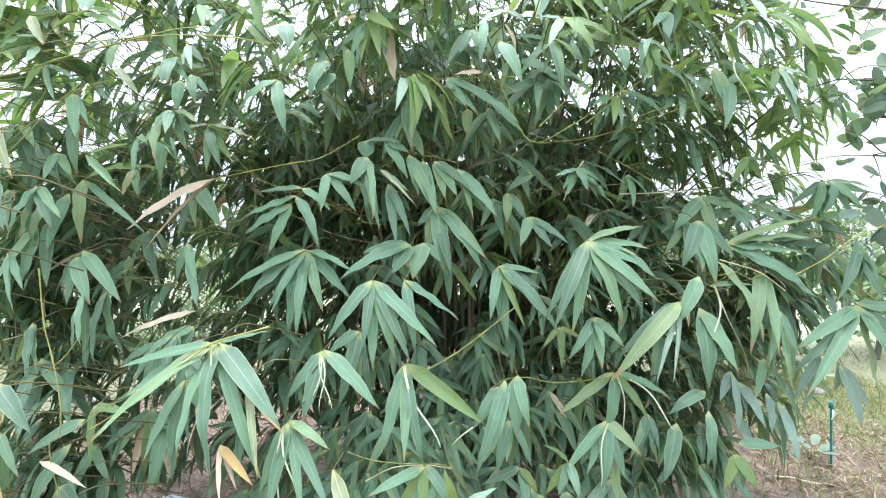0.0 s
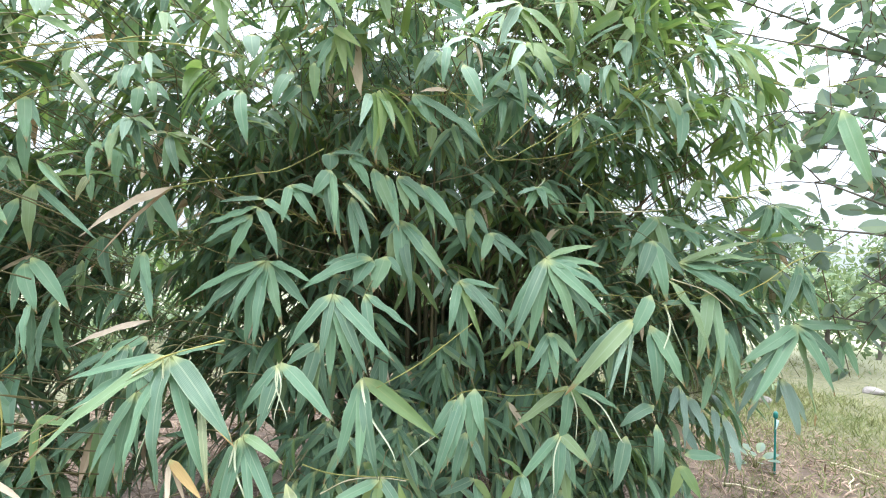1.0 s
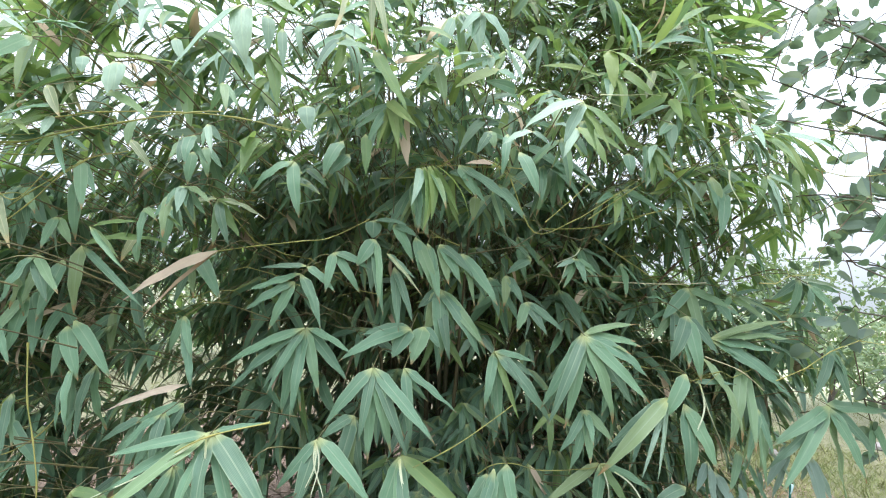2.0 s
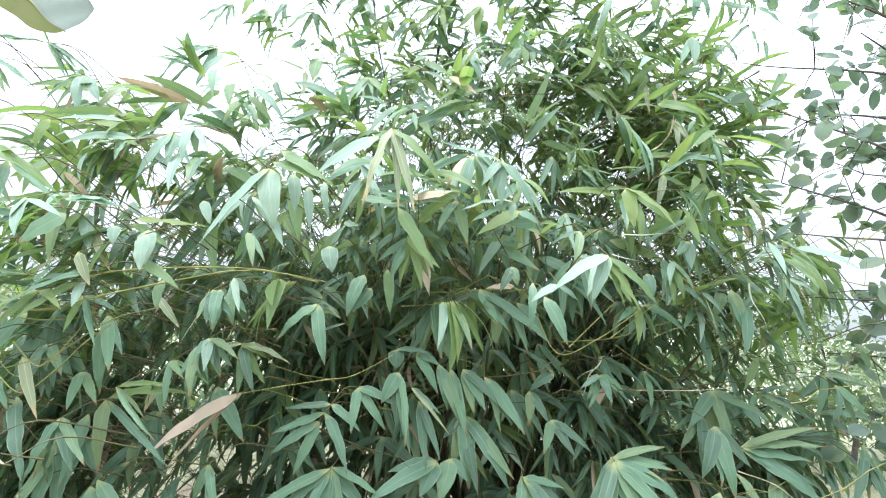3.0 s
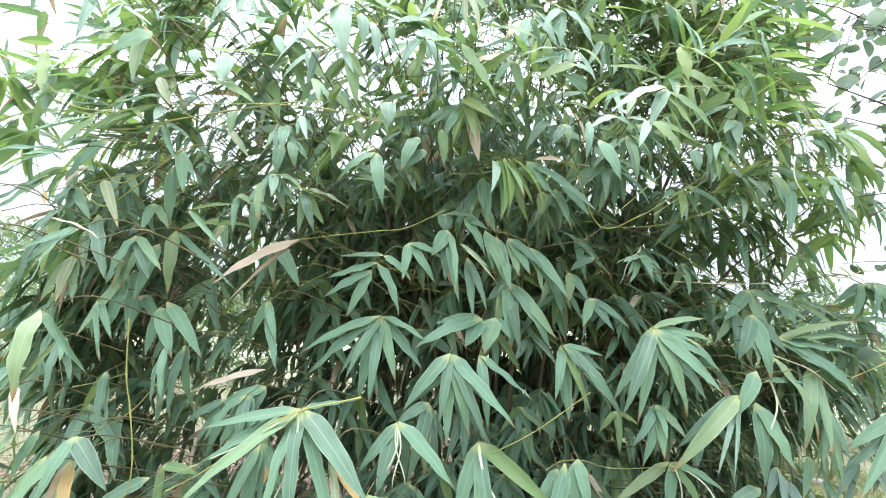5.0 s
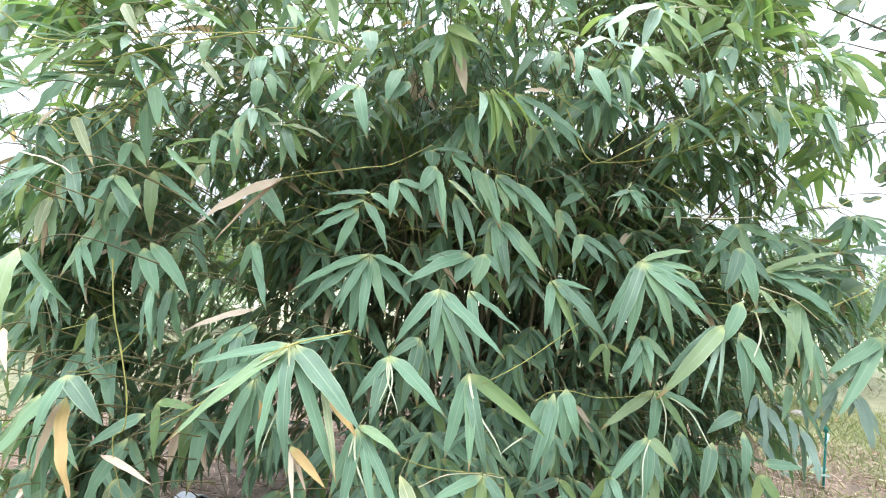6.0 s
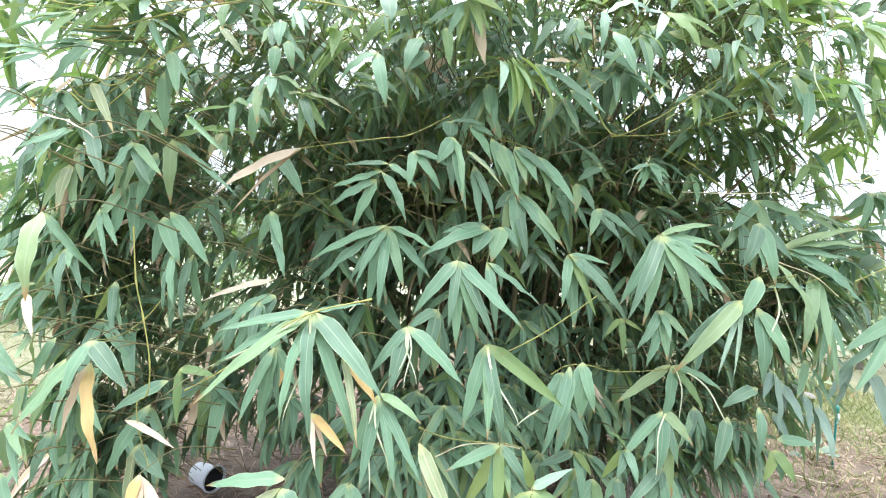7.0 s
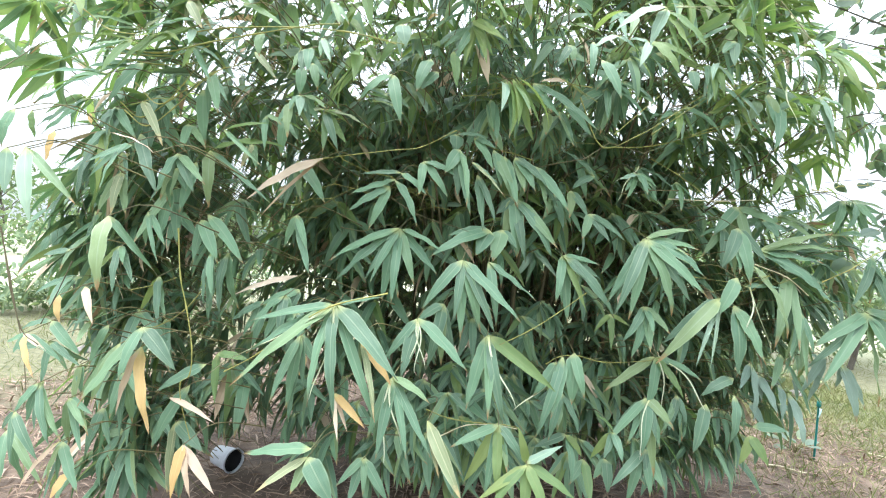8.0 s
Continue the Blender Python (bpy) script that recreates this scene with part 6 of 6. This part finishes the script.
# ---- banana plant whose leaf hangs in from the side ----
def banana_plant():
    plant = tagged(new("banana_plant"), "tall banana plant with one torn leaf arching over", "banana plant")
    plant.location = (-3.3, 1.4, 0)

    def add(name, me, label="", to=None):
        ob = new(name, me)
        ob.parent = to or plant
        if not to:
            ob.matrix_parent_inverse = Matrix.Translation((3.3, -1.4, 0))
        return tagged(ob, label=label)

    line = smooth_line([(-3.3, 1.4, -0.05), (-3.28, 1.4, 1.2), (-3.2, 1.42, 2.4), (-3.05, 1.45, 2.9)], 6)
    v, f = tube(line, np.linspace(0.11, 0.04, len(line)), 12)
    add("pseudostem", mesh_of("pseudostem", v, f, M_FADED, np.zeros((len(v), 2)) + 0.3))
    rib = smooth_line([(-3.05, 1.45, 2.9), (-2.46, 1.6, 3.57), (-2.19, 1.6, 3.48), (-1.93, 1.6, 3.32), (-1.78, 1.6, 3.22), (-1.65, 1.6, 3.13), (-1.58, 1.6, 3.06), (-1.51, 1.6, 3.02)], 6)
    n = len(rib)

    def half_blade(name, across, wide, blunt, material, label, to):
        v, uv = [], []
        for i, p in enumerate(rib):
            t = i / (n - 1)
            half = wide * min(1, 5 * t) * min(1.0, ((1 - t) * blunt) ** 0.6 + 0.02) * (1 + 0.03 * math.sin(i * 0.8))
            for s in range(4):
                k = s / 3
                v.append(p + np.array(across) * k * half + np.array((0, 0.015 * math.sin(i * 0.9) * k * half, -0.10 * k * k * half)))
                uv.append((0.5 + 0.5 * k, t))
        f = [(4 * i + k, 4 * i + k + 1, 4 * i + k + 5, 4 * i + k + 4) for i in range(n - 1) for k in range(3)]
        return add(name, mesh_of(name, v, f, material, uv), label, to)

    leaf = half_blade("leaf", (0.86, 0.16, 0.52), 0.165, 7.0, M_BANANA, "pale grey-green torn banana leaf", None)
    half_blade("folded_half", (-0.62, 0.10, -0.78), 0.075, 3.0, M_BANANA_EDGE, "yellow-green folded half of the leaf", leaf)
    vv, ff = tube(rib - np.array((0, -0.004, 0.0)), np.linspace(0.012, 0.003, n), 8)
    add("midrib", mesh_of("midrib", vv, ff, M_BANANA_EDGE, np.zeros((len(vv), 2)) + 0.3), "yellow-green midrib", leaf)


banana_plant()


# ---- far shrubs and trees round the field ----
def far_tree(x, y, high, wide, rng, leaf=0.16, count=1500, name="far_tree", low=0.0):
    tree = tagged(new(name), "pale green leafy tree at the far side of the field" if high > 3 else "low sprawling green shrub on the field", "tree" if high > 3 else "shrub",
                  group="trees round the field" if high > 3 else "shrubs on the field")
    tree.location = (x, y, 0)
    bole = smooth_line([(0, 0, -0.1), (0.05 * wide, 0, high * 0.3), (-0.04 * wide, 0.05, high * 0.6), (0, 0, high * 0.85)], 4)
    v, f = tube(bole, np.linspace(0.02 * high + 0.01, 0.01, len(bole)), 7)
    part_of("trunk", mesh_of("trunk", v, f, M_BARK), tree)
    tufts = []
    for k in range(14):
        a, h = rng.uniform(0, 2 * math.pi), rng.uniform(0.15 + low, 0.9)
        r = wide * 0.5 * math.sqrt(rng.random()) * (1.15 - 0.5 * h)
        tip = np.array((r * math.cos(a), r * math.sin(a), high * h))
        root = bole[int(len(bole) * h * 0.7)]
        v, f = tube(smooth_line([root, (root + tip) / 2 + (0, 0, 0.05 * high), tip], 3), np.linspace(0.008 * high, 0.004, 7), 4)
        part_of("limb", mesh_of("limb", v, f, M_BARK), tree)
        tufts.append(tip)
    pick = rng.integers(0, len(tufts), count)
    base = np.array(tufts)[pick] + rng.normal(0, 1, (count, 3)) * np.array((0.15 * wide, 0.15 * wide, 0.10 * high))
    base[:, 2] = np.clip(base[:, 2], 0.03, None)
    along = rng.normal(0, 1, (count, 3)) + (0, 0, -0.5)
    face = rng.normal(0, 0.6, (count, 3)) + (0, -0.3, 0.8)
    length = leaf * rng.uniform(0.6, 1.3, count)
    mats = leaf_axes(base, along, face, length, length * rng.uniform(0.3, 0.5, count))
    part_of("crown", joined_leaves("crown", mats, OVALS[:2], M_FAR, rng), tree, kind="stuff")


far_rng = np.random.default_rng(31)
for k in range(26):
    a = radians(-62 + 124 * (k + 0.5) / 26) + far_rng.normal(0, 0.02)
    r = far_rng.uniform(24, 34)
    far_tree(r * math.sin(a), r * math.cos(a), far_rng.uniform(2.6, 4.6), far_rng.uniform(3.5, 5.5), far_rng, 0.30, 1300)
for x, y, high, wide in ((-6.0, 7.6, 0.7, 1.8), (-8.2, 7.2, 0.8, 2.0), (-4.9, 9.4, 1.1, 2.2), (4.8, 8.8, 1.9, 2.6), (6.6, 8.0, 2.0, 2.4), (3.6, 6.6, 1.5, 1.4), (8.5, 9.0, 1.7, 2.8), (-9.5, 8.5, 1.8, 2.6)):
    far_tree(x, y, high, wide, far_rng, 0.13, 1500, "field_shrub")


# ---- litter, straw and grass on the ground ----
def build_litter(rng):
    n = 30000
    a, r = rng.uniform(0, 2 * math.pi, n), 3.8 * rng.random(n) ** 0.6
    x, y = r * np.cos(a) * 1.15, 3.3 + r * np.sin(a) * 0.9
    base = np.stack([x, y, [soil_height(p, q) + 0.008 for p, q in zip(x, y)]], -1)
    along = rng.normal(0, 1, (n, 3)) * (1, 1, 0.22)
    face = rng.normal(0, 0.6, (n, 3)) + (0, 0, 1)
    length = rng.uniform(0.03, 0.14, n)
    mats = leaf_axes(base, along, face, length, length * rng.uniform(0.03, 0.11, n))
    ob = new("leaf_litter", joined_leaves("leaf_litter", mats, LANCES_FAR, M_STRAW, rng))
    tagged(ob, "dry tan bamboo leaves and straw scattered over soil", "leaf litter", kind="stuff")


def build_grass(rng):
    n = 110000
    x, y = rng.uniform(-9, 9, n), rng.uniform(1.5, 13, n)
    d = np.hypot(x * 0.9, y - 3.2)
    x[:45000], y[:45000] = rng.uniform(1.7, 6.2, 45000), rng.uniform(2.2, 6.8, 45000)      # tufts round the stake
    d = np.hypot(x * 0.9, y - 3.2)
    keep = d + rng.normal(0, 0.5, n) > 2.35
    x, y = x[keep], y[keep]
    thick = np.array([noise.noise((p * 0.8, q * 0.8, 11)) for p, q in zip(x, y)]) + rng.normal(0, 0.3, len(x)) > -0.12
    x, y = x[thick], y[thick]
    n = len(x)
    base = np.stack([x, y, [soil_height(p, q) - 0.005 if abs(p) < 8 and abs(q - 3) < 8 else -0.005 for p, q in zip(x, y)]], -1)
    along = rng.normal(0, 0.7, (n, 3)) * (1, 1, 0.3) + (0, 0, 0.9)
    face = rng.normal(0, 1, (n, 3)) * (1, 1, 0.1)
    length = rng.uniform(0.03, 0.13, n)
    mats = leaf_axes(base, along, face, length, length * rng.uniform(0.05, 0.10, n))
    tagged(new("grass", joined_leaves("grass", mats, [blade(ribbon, 3, 0.08, 0.3)], M_GRASS, rng)), "sparse yellow-green grass on dry soil", "grass", kind="stuff")


build_litter(np.random.default_rng(41))
build_grass(np.random.default_rng(43))


# ---- small things on the ground ----
def lathe(profile, sides=28):
    n = len(profile)
    ang = np.linspace(0, 2 * math.pi, sides, endpoint=False)
    v = np.array([(r * math.cos(a), r * math.sin(a), z) for r, z in profile for a in ang])
    f = [(i * sides + j, i * sides + (j + 1) % sides, (i + 1) * sides + (j + 1) % sides, (i + 1) * sides + j) for i in range(n - 1) for j in range(sides)]
    return v, np.array(f)


def fallen_bucket():
    thing = tagged(new("bucket"), "old grey plastic bucket lying on its side in dry litter", "bucket")
    thing.matrix_basis = pose(-1.62, 2.86, 0.09, 90, 0, 62) @ Matrix.Scale(0.64, 4)
    v, f = lathe([(0.0, -0.01), (0.085, -0.01), (0.088, 0.0), (0.108, 0.21), (0.116, 0.212), (0.116, 0.228), (0.106, 0.23), (0.103, 0.20)])
    part_of("shell", mesh_of("shell", v, f, M_POT), thing)
    # inner wall, painted dark as the shade within the mouth
    v, f = lathe([(0.102, 0.205), (0.082, 0.012), (0.0, 0.010)])
    part_of("lining", mesh_of("lining", v, f, M_POT_SHADE), thing, "bucket inside with its shade painted in")


def green_stake():
    thing = tagged(new("garden_stake"), "thin teal-green stake in the soil with a pale tied strip", "stake")
    thing.matrix_basis = pose(2.81, 3.80, -0.02, 0, 1, 0)
    v, f = tube(np.array([(0, 0, z) for z in np.linspace(-0.1, 0.44, 10)]), 0.0085, 10)
    part_of("pole", mesh_of("pole", v, f, M_STAKE), thing)
    v, f = lathe([(0.0, 0.490), (0.011, 0.488), (0.016, 0.475), (0.017, 0.445), (0.012, 0.436), (0.0, 0.436)], 14)
    part_of("cap", mesh_of("cap", v, f, M_STAKE), thing, "dark teal cap")
    vs, us, fs = blade(lambda t: 0.9 - 0.4 * t, 5, 0.1, 0.5, 0.6)
    m = leaf_axes(np.array([(0.0, -0.02, 0.43)]), np.array([(-0.35, -0.25, -0.9)]), np.array([(0, -1.0, 0.2)]), np.array([0.075]), np.array([0.024]))[0]
    part_of("strip", mesh_of("strip", vs @ m[:3, :3].T + m[:3, 3], us, M_STRIP, fs), thing, "pale blue plastic strip")


def stones(rng):
    for x, y, r in ((6.06, 6.45, 0.10), (6.4, 6.4, 0.07), (4.2, 5.9, 0.08), (-3.9, 5.2, 0.12), (-4.3, 5.5, 0.09)):
        bm = bmesh.new()
        bmesh.ops.create_icosphere(bm, subdivisions=3, radius=r)
        seed = rng.uniform(0, 50)
        for q in bm.verts:
            k = 1 + 0.35 * noise.noise(q.co / r * 0.9 + Vector((seed, 0, 0))) + 0.1 * noise.noise(q.co / r * 3 + Vector((0, seed, 0)))
            q.co = Vector((q.co.x * k * 1.3, q.co.y * k, q.co.z * k * 0.6))
        me = bpy.data.meshes.new("stone")
        bm.to_mesh(me)
        bm.free()
        me.materials.append(M_STONE)
        me.polygons.foreach_set("use_smooth", np.full(len(me.polygons), True))
        ob = tagged(new("stone", me), "pale weathered stone half sunk in the grass", "stone", group="stones in the field")
        ob.location = (x, y, soil_height(x, y) + r * 0.25)


def weed(rng):
    """A low plant with a few broad leaves on short stalks."""
    thing = tagged(new("weed"), "low broad-leaved green weed beside the stake", "weed")
    thing.location = (2.74, 3.92, soil_height(2.74, 3.92))
    for k in range(11):
        a, e = 2 * math.pi * k / 11 + rng.normal(0, 0.2), rng.uniform(0.3, 1.1)
        out_dir = np.array((math.cos(a) * math.cos(e), math.sin(a) * math.cos(e), math.sin(e)))
        tip = out_dir * rng.uniform(0.06, 0.15)
        v, f = tube(smooth_line([(0, 0, -0.02), tip * 0.5 + (0, 0, 0.02), tip], 3), np.linspace(0.004, 0.002, 7), 5)
        stalk = part_of("stalk", mesh_of("stalk", v, f, M_TWIG), thing)
        v, f, uv = OVALS[k % 3]
        m = leaf_axes(tip[None], (out_dir + (0, 0, -0.5))[None], np.array([(0, -0.4, 1.0)]), np.array([rng.uniform(0.07, 0.12)]), np.array([rng.uniform(0.045, 0.07)]))[0]
        part_of("leaf", mesh_of("leaf", v @ m[:3, :3].T + m[:3, 3], f, M_BROAD, uv), stalk)


def fallen_twigs():
    for x, y, long_, turn in ((3.50, 3.86, 0.30, -60), (2.38, 3.52, 0.26, -25), (3.25, 3.60, 0.40, 48), (2.05, 2.85, 0.30, 35), (-2.35, 2.75, 0.36, 20), (-2.0, 2.35, 0.28, -35)):
        half = 0.5 * long_
        line = smooth_line([(-half, 0, 0.0), (-half * 0.3, 0.012, 0.006), (half * 0.4, -0.010, 0.004), (half, 0.006, 0.0)], 5)
        v, f = tube(line, np.linspace(0.007, 0.004, len(line)), 6, nodes=5)
        ob = tagged(new("fallen_twig", mesh_of("fallen_twig", v, f, M_TWIG_P)), "pale dry bamboo twig lying on litter", "twig", group="twigs on the ground")
        ob.matrix_basis = pose(x, y, soil_height(x, y) + 0.012, 0, 0, turn)


fallen_bucket()
weed(np.random.default_rng(53))
fallen_twigs()
green_stake()
stones(np.random.default_rng(51))
